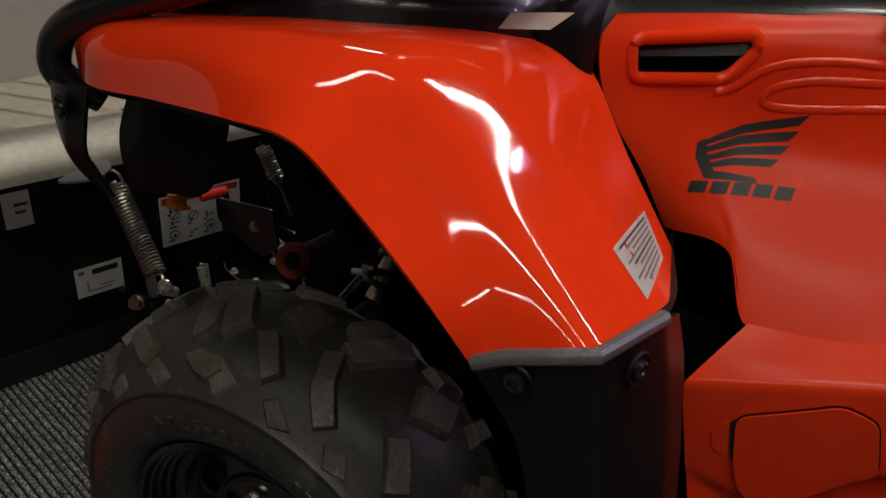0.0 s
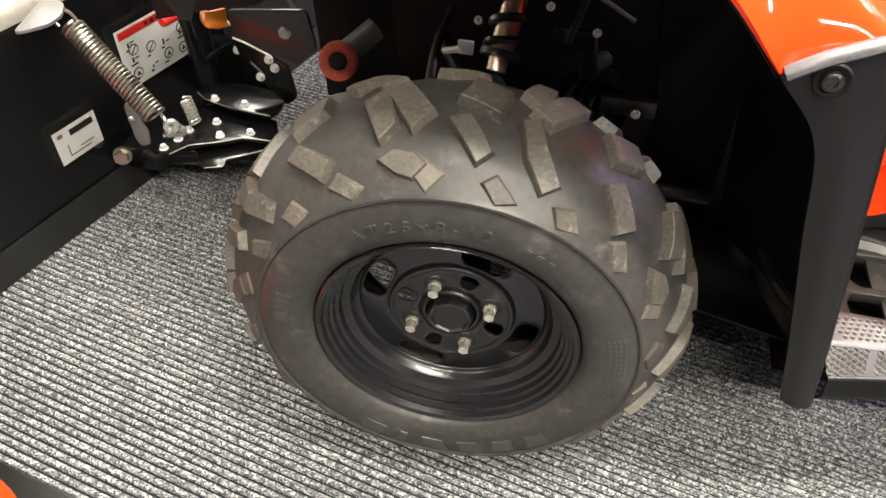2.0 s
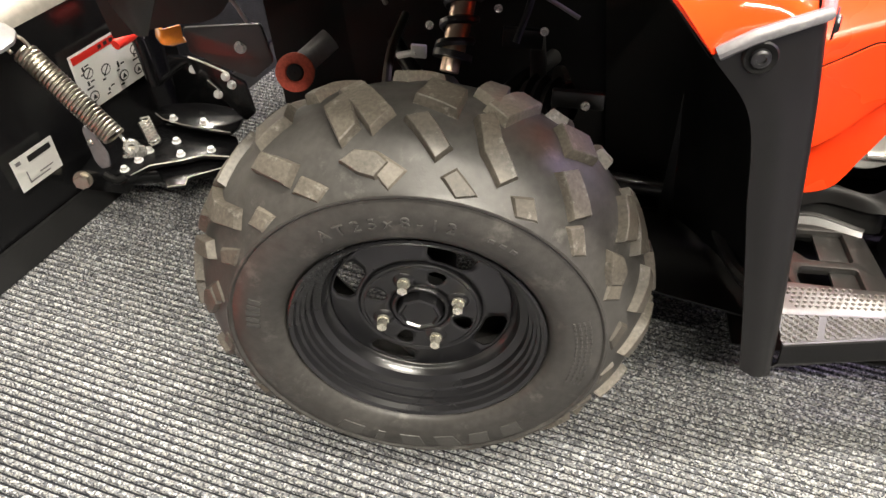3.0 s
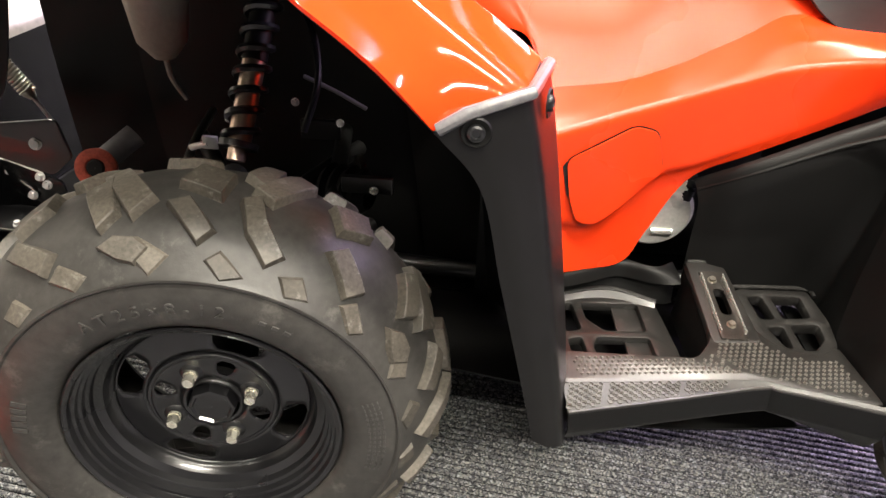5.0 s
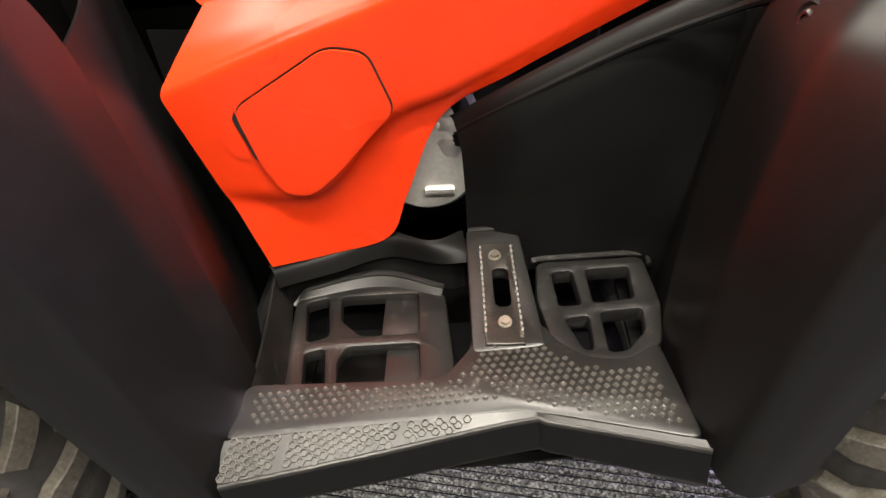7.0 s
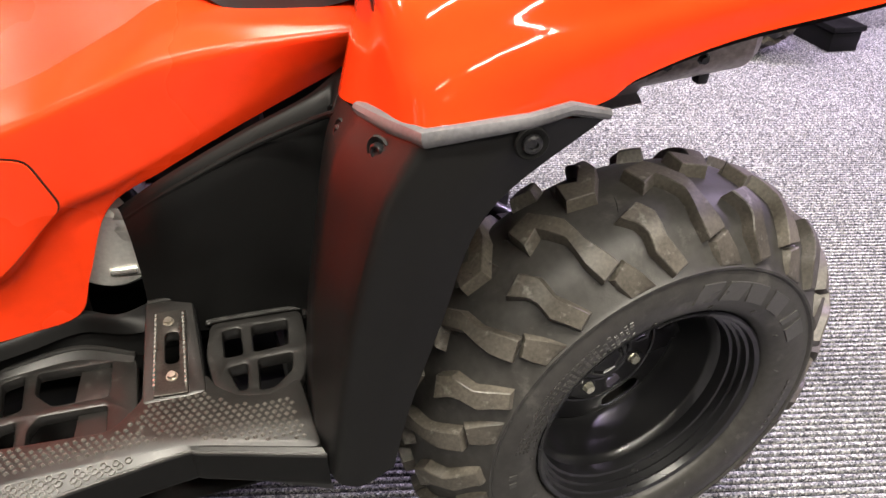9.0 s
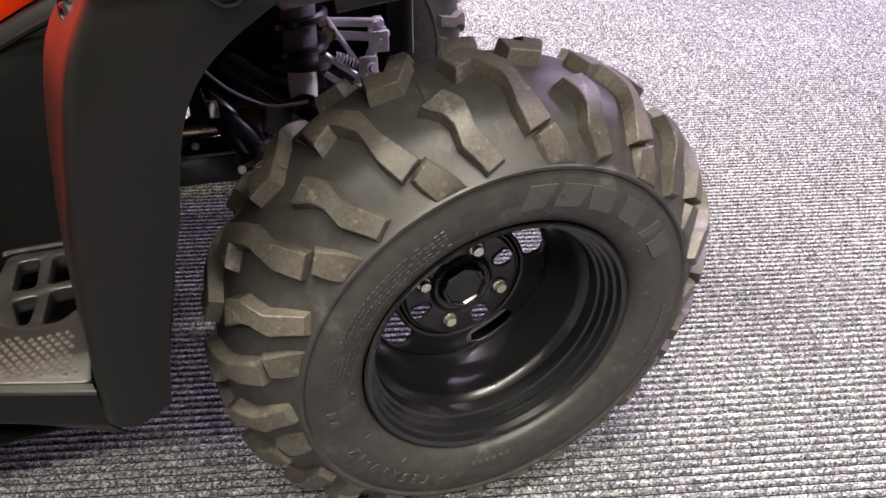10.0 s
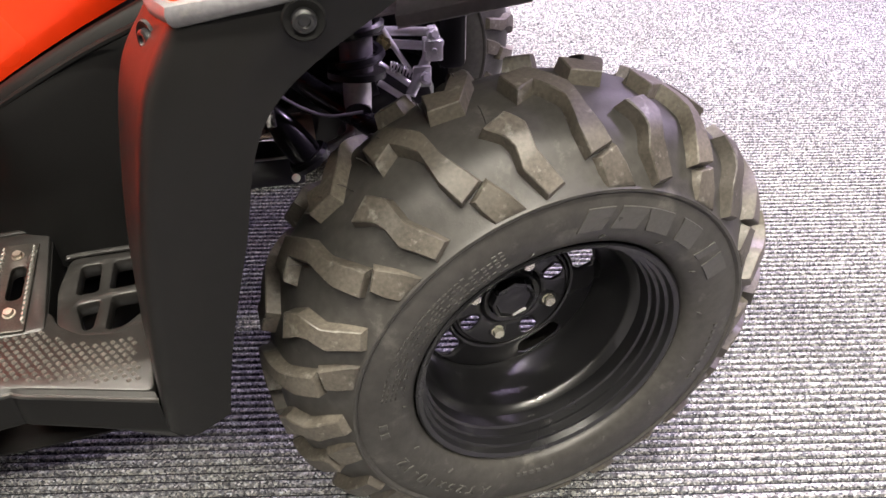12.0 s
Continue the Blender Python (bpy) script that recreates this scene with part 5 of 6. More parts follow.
qp("frame_rail", merge(tube([(-0.29, -0.02, 0.29), (0.0, -0.03, 0.25), (0.45, -0.06, 0.24), (0.80, -0.04, 0.26), (0.95, 0.04, 0.36), (1.15, 0.04, 0.42)], 0.016, 12, 40), tube([(-0.29, 0.24, 0.29), (0.0, 0.25, 0.25), (0.45, 0.28, 0.24), (0.80, 0.26, 0.26), (0.95, 0.18, 0.36), (1.15, 0.18, 0.42)], 0.016, 12, 40),
                       tube([(0.42, -0.06, 0.25), (0.44, -0.30, 0.285), (0.56, -0.37, 0.29), (0.75, -0.37, 0.29), (0.84, -0.30, 0.285), (0.82, -0.06, 0.26)], 0.012, 10, 40)), DARK, "black tubular steel frame rails")
qp("bulkhead", loft([[(-0.30, 0.05, 0.86), (-0.33, 0.05, 0.60), (-0.30, 0.05, 0.33)], [(0.0, 0.04, 0.90), (0.0, 0.06, 0.60), (0.0, 0.06, 0.30)], [(0.34, 0.03, 0.88), (0.34, 0.04, 0.60), (0.36, 0.04, 0.27)], [(0.70, 0.06, 0.75), (0.70, 0.06, 0.55), (0.70, 0.06, 0.27)]], 30, 16, 0.004), BLACK, "black inner panel of the body")
qp("reservoir", merge(tube([(-0.138, -0.075, 0.605), (-0.138, -0.075, 0.630), (-0.138, -0.075, 0.70), (-0.135, -0.07, 0.80)], [0.016, 0.036, 0.046, 0.048], 20), tube([(-0.138, -0.075, 0.61), (-0.135, -0.07, 0.57), (-0.125, -0.05, 0.53)], 0.004, 8, 10)), BOTTLE, "milky plastic reservoir hanging in the wheel well")


def shock(lo, hi, body, coil_r, wire, turns, rear):
    """A coil-over shock absorber: damper body, spring, lower eye and top seat."""
    lo, hi = Vector(lo), Vector(hi)
    d = hi - lo
    ob = qp("shock_absorber", tube([lo, lo + d * 0.06, lo + d * 0.07, lo + d], [body * 0.8, body * 0.8, body, body], 18), SHIELD if rear else BRONZE, "black-sprung grey rear shock absorber" if rear else "bronze front shock absorber with black coils")
    sub("coil_spring", coil(lo + d * 0.10, hi, coil_r, wire, turns), RIM, ob, "black coil spring")
    sub("lower_eye", tube([lo - d * 0.10 + Vector((0, -0.018, 0)), lo - d * 0.10 + Vector((0, 0.018, 0))], 0.018, 16), DARK, ob, "dark lower eye")
    if rear:
        sub("damper_rod", tube([lo - d * 0.24, lo - d * 0.02, lo + d * 0.05], [body * 0.78, body * 0.86, body * 0.86], 18), ALLOY, ob, "dull grey damper sleeve")
    else:
        sub("dust_sleeve", tube([lo + d * 0.48, hi], body + 0.002, 16), BLACK, ob, "black dust sleeve")
    sub("spring_seat", tube([lo + d * 0.06, lo + d * 0.09], coil_r + wire, 20), DARK, ob, "dark spring seat")


shock((0.004, -0.252, 0.538), (0.034, -0.085, 0.76), 0.0155, 0.0205, 0.0055, 9, False)
shock((1.114, -0.060, 0.462), (1.130, -0.005, 0.74), 0.022, 0.032, 0.0065, 7, True)
ringm = Matrix.Translation((-0.270, -0.091, 0.420)) @ Vector((0.25, -0.85, 0.42)).to_track_quat("Y", "Z").to_matrix().to_4x4() @ pose(0, 0, 0, 0, 0, 180)
donut = lathe([(0.009, 0.013), (0.012, 0.016), (0.012, 0.026), (0.009, 0.031), (-0.006, 0.031), (-0.010, 0.028)], 32)
bmesh.ops.transform(donut, matrix=ringm, verts=donut.verts)
bush = qp("end_ring", donut, ORANGE, "orange rubber end ring on a grey arm tube")
core = lathe([(-0.06, 0.014), (0.010, 0.014), (0.013, 0.011), (0.013, 0.001)], 20)
bmesh.ops.transform(core, matrix=ringm, verts=core.verts)
sub("core", core, DARK, bush, "dark core of the ring")
sub("arm_tube", tube([(-0.262, -0.070, 0.426), (-0.226, -0.030, 0.451)], 0.019, 18), SHIELD, bush, "grey tube behind the ring")
for a, b in (((0.05, -0.30, 0.30), (-0.16, -0.02, 0.30)), ((-0.05, -0.30, 0.30), (0.16, -0.02, 0.30)), ((0.04, -0.30, 0.42), (-0.12, -0.02, 0.45)), ((-0.02, -0.30, 0.42), (0.14, -0.02, 0.45)),
             ((0.13, -0.28, 0.45), (0.11, 0.02, 0.46))):
    qp("suspension_arm", tube([a, ((a[0] + b[0]) / 2, (a[1] + b[1]) / 2, (a[2] + b[2]) / 2 + 0.008), b], 0.013, 12, 12), DARK, "black tubular suspension arm")
boot = lathe([(0.0, 0.020), (0.012, 0.034), (0.020, 0.028), (0.028, 0.036), (0.036, 0.029), (0.046, 0.038), (0.056, 0.030), (0.066, 0.036), (0.08, 0.022)], 28)
bmesh.ops.transform(boot, matrix=Matrix.Translation((0.10, -0.150, 0.455)) @ pose(0, 0, 0, 0, 0, 68), verts=boot.verts)
qp("rubber_boot", boot, BLACK, "ribbed black rubber boot on the axle")
qp("boot_clamp", tube([(0.150, -0.130, 0.457), (0.158, -0.127, 0.457)], 0.033, 20), WORN, "grey steel clamp round the boot")
skid = qp("bumper_plate", plate([rounded([(-0.446, 0.483), (-0.314, 0.502), (-0.302, 0.437), (-0.339, 0.404), (-0.379, 0.416), (-0.443, 0.440)], 0.008)], 0.006, 0.001, side(-0.094)), DARK, "black steel plate below the front corner")
sub("plate_bolt", hex_bolt((-0.353, -0.097, 0.459), (0.2, -1, 0.3), 0.0075, 0.009, 1.4), STEEL, skid, "zinc bolt in the plate")
# added pale plate, stands in for a glimpse of lit carpet
qp("hose_clamp", merge(box(-0.058, -0.036, -0.196, -0.190, 0.522, 0.542, 0.002), tube([(-0.050, -0.193, 0.530), (-0.078, -0.185, 0.518)], 0.005, 10)), BRIGHT, "added pale plate for lit carpet glimpsed past the wheel well")
qp("fuel_line", tube([(0.075, -0.13, 0.612), (0.12, -0.14, 0.597), (0.165, -0.15, 0.578)], 0.003, 8, 16), SHIELD, "thin grey line in the wheel well")
qp("bracket", box(0.14, 0.21, -0.235, -0.225, 0.49, 0.515, 0.002), DARK, "black bracket in the wheel well")
qp("bracket", box(0.06, 0.12, -0.10, -0.09, 0.50, 0.53, 0.002), DARK, "black bracket in the wheel well")
for p, d in (((0.185, -0.240, 0.500), (0.2, -1, 0)), ((0.120, -0.10, 0.53), (0, -1, 0.3)), ((0.05, -0.08, 0.55), (0, -1, 0.3)), ((-0.05, -0.09, 0.52), (0, -1, 0.4))):
    qp("bolt", hex_bolt(p, d, 0.0045, 0.007), STEEL, "steel bolt in the wheel well")
qp("brake_hose", tube([(0.085, -0.20, 0.56), (0.10, -0.16, 0.62), (0.08, -0.10, 0.68), (0.02, -0.03, 0.72)], 0.005, 8, 24), BLACK, "black rubber brake hose in the wheel well")
qp("tie_rod", merge(tube([(-0.085, -0.27, 0.45), (-0.11, -0.10, 0.47), (-0.11, 0.02, 0.48)], 0.007, 10, 12), tube([(-0.085, -0.27, 0.435), (-0.085, -0.27, 0.468)], 0.013, 12)), SPRING, "dull steel tie rod with a ball joint")
qp("reflector", loft([[(-0.415, -0.218, 0.548), (-0.400, -0.228, 0.549), (-0.380, -0.212, 0.549)], [(-0.417, -0.220, 0.530), (-0.400, -0.233, 0.530), (-0.379, -0.215, 0.531)], [(-0.412, -0.212, 0.520), (-0.398, -0.220, 0.520), (-0.380, -0.206, 0.521)]], 10, 10, 0.006), AMBER, "amber reflector at the front corner")
qp("lower_front_panel", loft([[(-0.462, -0.25, 0.540), (-0.466, -0.255, 0.630), (-0.43, -0.25, 0.72), (-0.40, -0.24, 0.78)], [(-0.38, -0.255, 0.568), (-0.385, -0.26, 0.650), (-0.38, -0.25, 0.74), (-0.36, -0.24, 0.79)], [(-0.288, -0.245, 0.602), (-0.300, -0.245, 0.680), (-0.30, -0.23, 0.76), (-0.29, -0.22, 0.82)], [(-0.235, -0.235, 0.785), (-0.236, -0.232, 0.805), (-0.235, -0.22, 0.825), (-0.23, -0.21, 0.85)]], 20, 14, 0.004), BLACK, "black plastic lower front panel")
sp = qp("return_spring", coil((-0.454, 0.030, 0.540), (-0.420, 0.030, 0.486), 0.0125, 0.0021, 11), SPRING, "small steel return spring with a thin rod")
sub("spring_cap", tube([(-0.422, 0.030, 0.489), (-0.414, 0.030, 0.476)], [0.013, 0.006], 14), SPRING, sp, "tapered steel end of the spring")
sub("sleeve_rod", tube([(-0.414, 0.030, 0.476), (-0.400, 0.03, 0.450), (-0.385, 0.03, 0.42)], 0.0035, 8, 8), SHIELD, sp, "thin steel rod")

qp("front_belly", loft([[(-0.24, -0.15, 0.25), (-0.24, 0.11, 0.24), (-0.24, 0.37, 0.25)], [(-0.06, -0.20, 0.21), (-0.06, 0.11, 0.20), (-0.06, 0.42, 0.21)], [(0.20, -0.24, 0.20), (0.20, 0.11, 0.19), (0.20, 0.46, 0.20)], [(0.48, -0.32, 0.22), (0.48, 0.11, 0.19), (0.48, 0.52, 0.22)]], 24, 12, 0.004), BLACK, "black belly guard under the front axle")
qp("front_inner_panel", loft([[(-0.36, 0.03, 0.80), (-0.36, 0.03, 0.55), (-0.34, 0.02, 0.28)], [(-0.10, 0.055, 0.86), (-0.10, 0.065, 0.55), (-0.10, 0.06, 0.20)], [(0.36, 0.03, 0.70), (0.36, 0.04, 0.50), (0.40, 0.02, 0.20)]], 24, 16, 0.003), BLACK, "black inner panel of the front wheel well")
# ---- rear running gear and muffler ----
qp("drive_shaft", merge(tube([(0.90, 0.012, 0.372), (1.02, 0.016, 0.370)], 0.009, 16), tube([(0.86, 0.010, 0.372), (0.936, 0.012, 0.372)], 0.014, 20), tube([(1.00, 0.016, 0.370), (1.05, 0.02, 0.370)], 0.024, 20)), BRONZE, "bronze-toned drive shaft with dark joints")
# added black sheets that close the view behind the running gear
qp("rear_inner_panel", loft([[(0.945, 0.12, 0.84), (0.945, 0.12, 0.55), (0.945, 0.12, 0.30)], [(1.20, 0.13, 0.86), (1.20, 0.13, 0.60), (1.20, 0.13, 0.34)], [(1.275, 0.12, 0.86), (1.275, 0.12, 0.64), (1.275, 0.12, 0.38)]], 20, 14, 0.004), BLACK, "black backdrop sheet ahead of the rear axle")
qp("rear_inner_panel", loft([[(0.78, 0.10, 0.80), (0.78, 0.10, 0.42)], [(0.95, 0.12, 0.84), (0.95, 0.12, 0.42)]], 8, 8, 0.004), BLACK, "black backdrop sheet over the drive shaft")
hitch = qp("rear_arm", box(0.86, 1.03, 0.0, 0.06, 0.286, 0.335, 0.005), RIM, "glossy black rear cross member")
# bright line on the top edge, drawn as a pale strip
sub("bare_edge", tube([(0.862, 0.002, 0.3345), (1.028, 0.002, 0.3345)], 0.0022, 6), EDGE, hitch, "pale strip painted in for the bright line of the rim")
for p in ((0.925, 0.005, 0.350), (0.955, 0.005, 0.348)):
    sub("bolt", hex_bolt(p, (0, -0.5, 1), 0.004, 0.007), BRIGHT, hitch, "bright steel bolt")
knuckle = qp("suspension_knuckle", tube([(0.990, -0.082, 0.476), (0.997, -0.086, 0.462), (1.006, -0.090, 0.446), (1.018, -0.094, 0.424), (1.032, -0.098, 0.402), (1.044, -0.100, 0.384)], [0.004, 0.010, 0.016, 0.021, 0.022, 0.020], 20), RIM, "glossy black suspension knuckle at the rear axle")
sub("knuckle_collar", lathe_at([(0.0, 0.018), (0.0, 0.028), (0.008, 0.030), (0.014, 0.027), (0.014, 0.018)], (1.044, -0.100, 0.383), (0.5, -0.1, -0.85), 24), RIM, knuckle, "black collar of the knuckle")
for p in ((1.020, -0.122, 0.374), (1.056, -0.128, 0.372)):
    sub("bolt", hex_bolt(p, (0, -1, 0.6), 0.0038, 0.006), BRIGHT, knuckle, "bright bolt beside the knuckle")
qp("wishbone", merge(tube([(1.030, -0.085, 0.394), (1.062, -0.085, 0.392), (1.095, -0.085, 0.408), (1.110, -0.07, 0.43)], 0.007, 10, 16), tube([(1.10, -0.075, 0.412), (1.128, -0.08, 0.424)], 0.012, 14)), ALLOY, "pale cast wishbone end below the rear shock")
qp("rear_arm", merge(tube([(1.02, 0.05, 0.45), (1.10, -0.06, 0.43), (1.22, -0.18, 0.40)], 0.016, 14, 12)), RIM, "black rear suspension arm")
qp("rear_case", merge(box(1.02, 1.24, 0.03, 0.20, 0.30, 0.43, 0.03), tube([(1.10, 0.02, 0.36), (1.24, -0.20, 0.30)], 0.02, 14)), DARK, "dark rear final drive case")
qp("brake_bracket", box(0.994, 1.006, -0.125, -0.121, 0.452, 0.474, 0.001), STEEL, "bright steel cable bracket")
qp("brake_cable", tube([(0.965, -0.10, 0.552), (0.981, -0.10, 0.529), (0.998, -0.10, 0.501), (1.023, -0.10, 0.474), (1.054, -0.10, 0.454), (1.079, -0.10, 0.447), (1.116, -0.10, 0.449)], 0.0023, 8, 30), SHIELD, "thin grey brake cable")
cl = qp("rear_linkage", merge(tube([(1.150, 0.03, 0.505), (1.226, 0.01, 0.505)], 0.0065, 12), tube([(1.152, 0.03, 0.487), (1.228, 0.01, 0.484)], 0.0065, 12), box(1.222, 1.236, 0.0, 0.02, 0.474, 0.512, 0.003), tube([(1.222, 0.0, 0.478), (1.190, -0.03, 0.432)], 0.0075, 12), tube([(1.150, 0.0, 0.470), (1.205, 0.0, 0.425)], 0.005, 12), tube([(1.148, -0.01, 0.446), (1.190, -0.03, 0.420)], 0.005, 12), tube([(1.156, 0.01, 0.520), (1.196, 0.0, 0.452)], 0.004, 10), box(1.196, 1.222, -0.02, -0.012, 0.436, 0.468, 0.003)), BRIGHT, "bright zinc linkage behind the rear shock")
for p, r in (((1.160, 0.005, 0.497), 0.0075), ((1.226, -0.008, 0.508), 0.006), ((1.212, -0.022, 0.452), 0.006), ((1.182, -0.035, 0.428), 0.005), ((1.236, 0.0, 0.492), 0.005)):
    sub("link_bolt", hex_bolt(p, (0.2, -1, 0.4), r, 0.010), BRASSY if r > 0.007 else BRIGHT, cl, "plated bolt of the linkage")
sub("link_spring", coil((1.165, -0.01, 0.470), (1.200, -0.015, 0.455), 0.006, 0.0014, 8), BRIGHT, cl, "small zinc return spring")
sub("link_clevis", merge(box(1.214, 1.240, -0.012, -0.008, 0.470, 0.500, 0.002), box(1.214, 1.240, 0.006, 0.010, 0.470, 0.500, 0.002), tube([(1.227, -0.016, 0.486), (1.227, 0.014, 0.486)], 0.004, 10)), BRIGHT, cl, "forked end of the linkage")
qp("air_box", box(1.248, 1.293, 0.062, 0.118, 0.42, 0.62, 0.012), GREY, "black air box under the rear deck")
muffler = qp("muffler", tube([(1.05, -0.13, 0.638), (1.09, -0.135, 0.645), (1.28, -0.155, 0.678), (1.43, -0.172, 0.706), (1.442, -0.173, 0.708), (1.446, -0.174, 0.709)], [0.030, 0.062, 0.064, 0.064, 0.056, 0.02], 36), MUFFLER, "stained steel muffler drum")
sub("muffler_band", tube([(1.272, -0.154, 0.674), (1.288, -0.1555, 0.676)], 0.067, 36), SHIELD, muffler, "grey clamp band round the muffler")
shield = [[(x, -0.140 - 0.02 * k + dy, 0.718 + 0.170 * (x - 1.10) + dz) for dy, dz in ((-0.055, 0.0), (-0.068, -0.022), (-0.064, -0.030), (-0.074, -0.040), (-0.070, -0.075), (-0.062, -0.086), (-0.070, -0.096), (-0.050, -0.120), (-0.068, -0.128))] for x, k in ((1.15, 0.25), (1.22, 0.6), (1.292, 1.0))]
sub("heat_shield", crease_loft(shield, 12, 0.002, 0.005), HEAT, muffler, "ribbed grey heat shield with a folded lower edge")
for x, y, z in ((1.318, -0.222, 0.668), (1.365, -0.224, 0.674)):
    sub("muffler_bolt", hex_bolt((x, y, z), (0, -1, -0.2), 0.006, 0.007, 1.3), DARK, muffler, "dark bolt on the muffler drum")
sub("muffler_foot", box(1.392, 1.408, -0.185, -0.168, 0.622, 0.642, 0.003), DARK, muffler, "dark mounting tab")

# ---- the other side of the bodywork ----
MIRROR = pose(0.63, 0.11, 0, 0, 0, 5) @ Matrix(((1, 0, 0, -0.63), (0, -1, 0, 0.11), (0, 0, 1, 0), (0, 0, 0, 1)))
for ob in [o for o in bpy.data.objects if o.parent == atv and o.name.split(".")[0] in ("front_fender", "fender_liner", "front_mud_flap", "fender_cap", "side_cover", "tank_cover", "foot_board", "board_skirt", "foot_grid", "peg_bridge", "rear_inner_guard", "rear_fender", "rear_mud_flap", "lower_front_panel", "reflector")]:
    me = ob.data.copy()
    me.transform(MIRROR)
    me.flip_normals()
    twin = new(ob.name.split(".")[0], me)
    if "label" in ob:
        tagged(twin, ob["label"])
    hang(twin)

# ---- snow plow ----
plow = empty("snow_plow", -0.78, 0.11, 0)
tagged(plow, "black snow plow blade with springs, mounted ahead of the quad bike", "snow plow")
PLOW = plow.matrix_world.inverted()


def pp(name, bm, material, label="", smooth=True, sharp=35):
    ob = mesh_ob(name, bm, material, smooth, sharp)
    ob.parent = plow
    ob.matrix_parent_inverse = PLOW
    if label:
        tagged(ob, label)
    return ob


def blade_x(y):
    """The blade stands askew across the front."""
    return -0.805 + 0.25 * y


def across(y, prof):
    return [(blade_x(y) + a, y, z) for a, z in prof]


ENDS = (-0.56, -0.2, 0.15, 0.5, 0.78)
pp("blade", loft([across(y, ((0.004, 0.012), (-0.002, 0.10), (-0.006, 0.20), (-0.004, 0.30), (0.004, 0.375), (0.010, 0.418))) for y in ENDS], 30, 24, 0.004), PAINT, "black painted curved plow blade")
pp("blade_top", loft([across(y, ((0.011, 0.419), (0.006, 0.440), (-0.012, 0.466), (-0.040, 0.488), (-0.075, 0.496), (-0.10, 0.490))) for y in ENDS], 30, 16, 0.004), EDGE, "pale lip rolled over the blade top")
pp("wear_bar", loft([across(y, ((0.012, FLOOR + 0.002), (0.012, 0.05))) for y in ENDS], 20, 4, 0.008), DARK, "dark steel wear bar along the blade foot")
for y in (-0.50, 0.30, 0.72):
    pp("blade_rib", plate([rounded([(0.0, 0.02), (0.030, 0.04), (0.034, 0.22), (0.020, 0.38), (0.004, 0.41)], 0.01)], 0.006, 0.001, Matrix.Translation((blade_x(y), y, 0)) @ pose(0, 0, 0, 90, 0, 0)), PAINT, "upright black rib on the blade back")


def blade_label(x_y, name, parts, label):
    """A label on the blade: u runs along the blade, v up, both in metres from its lower corner."""
    y0, z0 = x_y
    k = 1 / math.hypot(0.25, 1)
    m = Matrix(((0.25 * k, 0, k, blade_x(y0)), (k, 0, -0.25 * k, y0), (0, 1, 0, z0), (0, 0, 0, 1)))
    base = None
    for outline, material, lift, nm in parts:
        bm = bmesh.new()
        bm.faces.new([bm.verts.new((u, v, lift)) for u, v in outline])
        bmesh.ops.solidify(bm, geom=bm.faces[:], thickness=-0.0006)
        bmesh.ops.transform(bm, matrix=m, verts=bm.verts)
        if base is None:
            base = pp(name, bm, material, label, False)
        else:
            sub(nm, bm, material, base, "", False)
    return base


def quad(u, v, w, h):
    return [(u, v), (u + w, v), (u + w, v + h), (u, v + h)]


pics = [(quad(0, 0, 0.20, 0.125), WHITE, 0.012, "sheet"), (quad(0.006, 0.104, 0.188, 0.016), REDINK, 0.0128, "red_band")]
rnd = random.Random(3)
for k in range(9):
    u, v = 0.012 + 0.044 * (k % 4) + rnd.uniform(0, 0.01), 0.010 + 0.033 * (k // 4)
    pics.append((quad(u, v, rnd.uniform(0.008, 0.02), 0.004), INK, 0.0128, "pictogram"))
    pics.append((quad(u + 0.006, v + 0.007, 0.005, rnd.uniform(0.006, 0.014)), INK, 0.0128, "pictogram"))
    pics.append((quad(u + 0.014, v + rnd.uniform(0.006, 0.014), 0.011, 0.003), INK, 0.0128, "pictogram"))
for k, (u, v) in enumerate(((0.030, 0.025), (0.078, 0.062), (0.118, 0.028), (0.165, 0.066), (0.160, 0.022), (0.034, 0.075))):
    disc = [(math.cos(2 * math.pi * i / 12), math.sin(2 * math.pi * i / 12)) for i in range(12)]
    pics.append(([(u + 0.013 * a, v + 0.012 * b) for a, b in disc], INK, 0.0128, "pictogram_ring"))
    pics.append(([(u + 0.0105 * a, v + 0.0095 * b) for a, b in disc], WHITE, 0.0134, "pictogram_field"))
    pics.append(([(u - 0.009, v - 0.007), (u - 0.007, v - 0.009), (u + 0.009, v + 0.007), (u + 0.007, v + 0.009)] if k % 2 else [(u - 0.006, v - 0.005), (u + 0.006, v - 0.005), (u, v + 0.006)], INK, 0.0140, "pictogram"))
for k in range(6):
    pics.append((quad(0.075 + 0.016 * k, 0.108, 0.010, 0.008), INK, 0.0134, "heading_bar"))
blade_label((0.047, 0.197), "safety_label", pics, "white safety label with a red band and pictograms")
blade_label((-0.143, 0.133), "plow_label", [(quad(0, 0, 0.10, 0.072), WHITE, 0.010, "sheet"), (quad(0.036, 0.050, 0.055, 0.013), INK, 0.0108, "black_bar"), (quad(0.008, 0.056, 0.012, 0.008), SHIELD, 0.0108, "grey_mark"),
                                            (quad(0.022, 0.010, 0.003, 0.026), SHIELD, 0.0108, "line_drawing"), (quad(0.022, 0.010, 0.05, 0.003), SHIELD, 0.0108, "line_drawing"), (quad(0.050, 0.018, 0.032, 0.003), SHIELD, 0.0108, "line_drawing")], "small white label with a black bar")
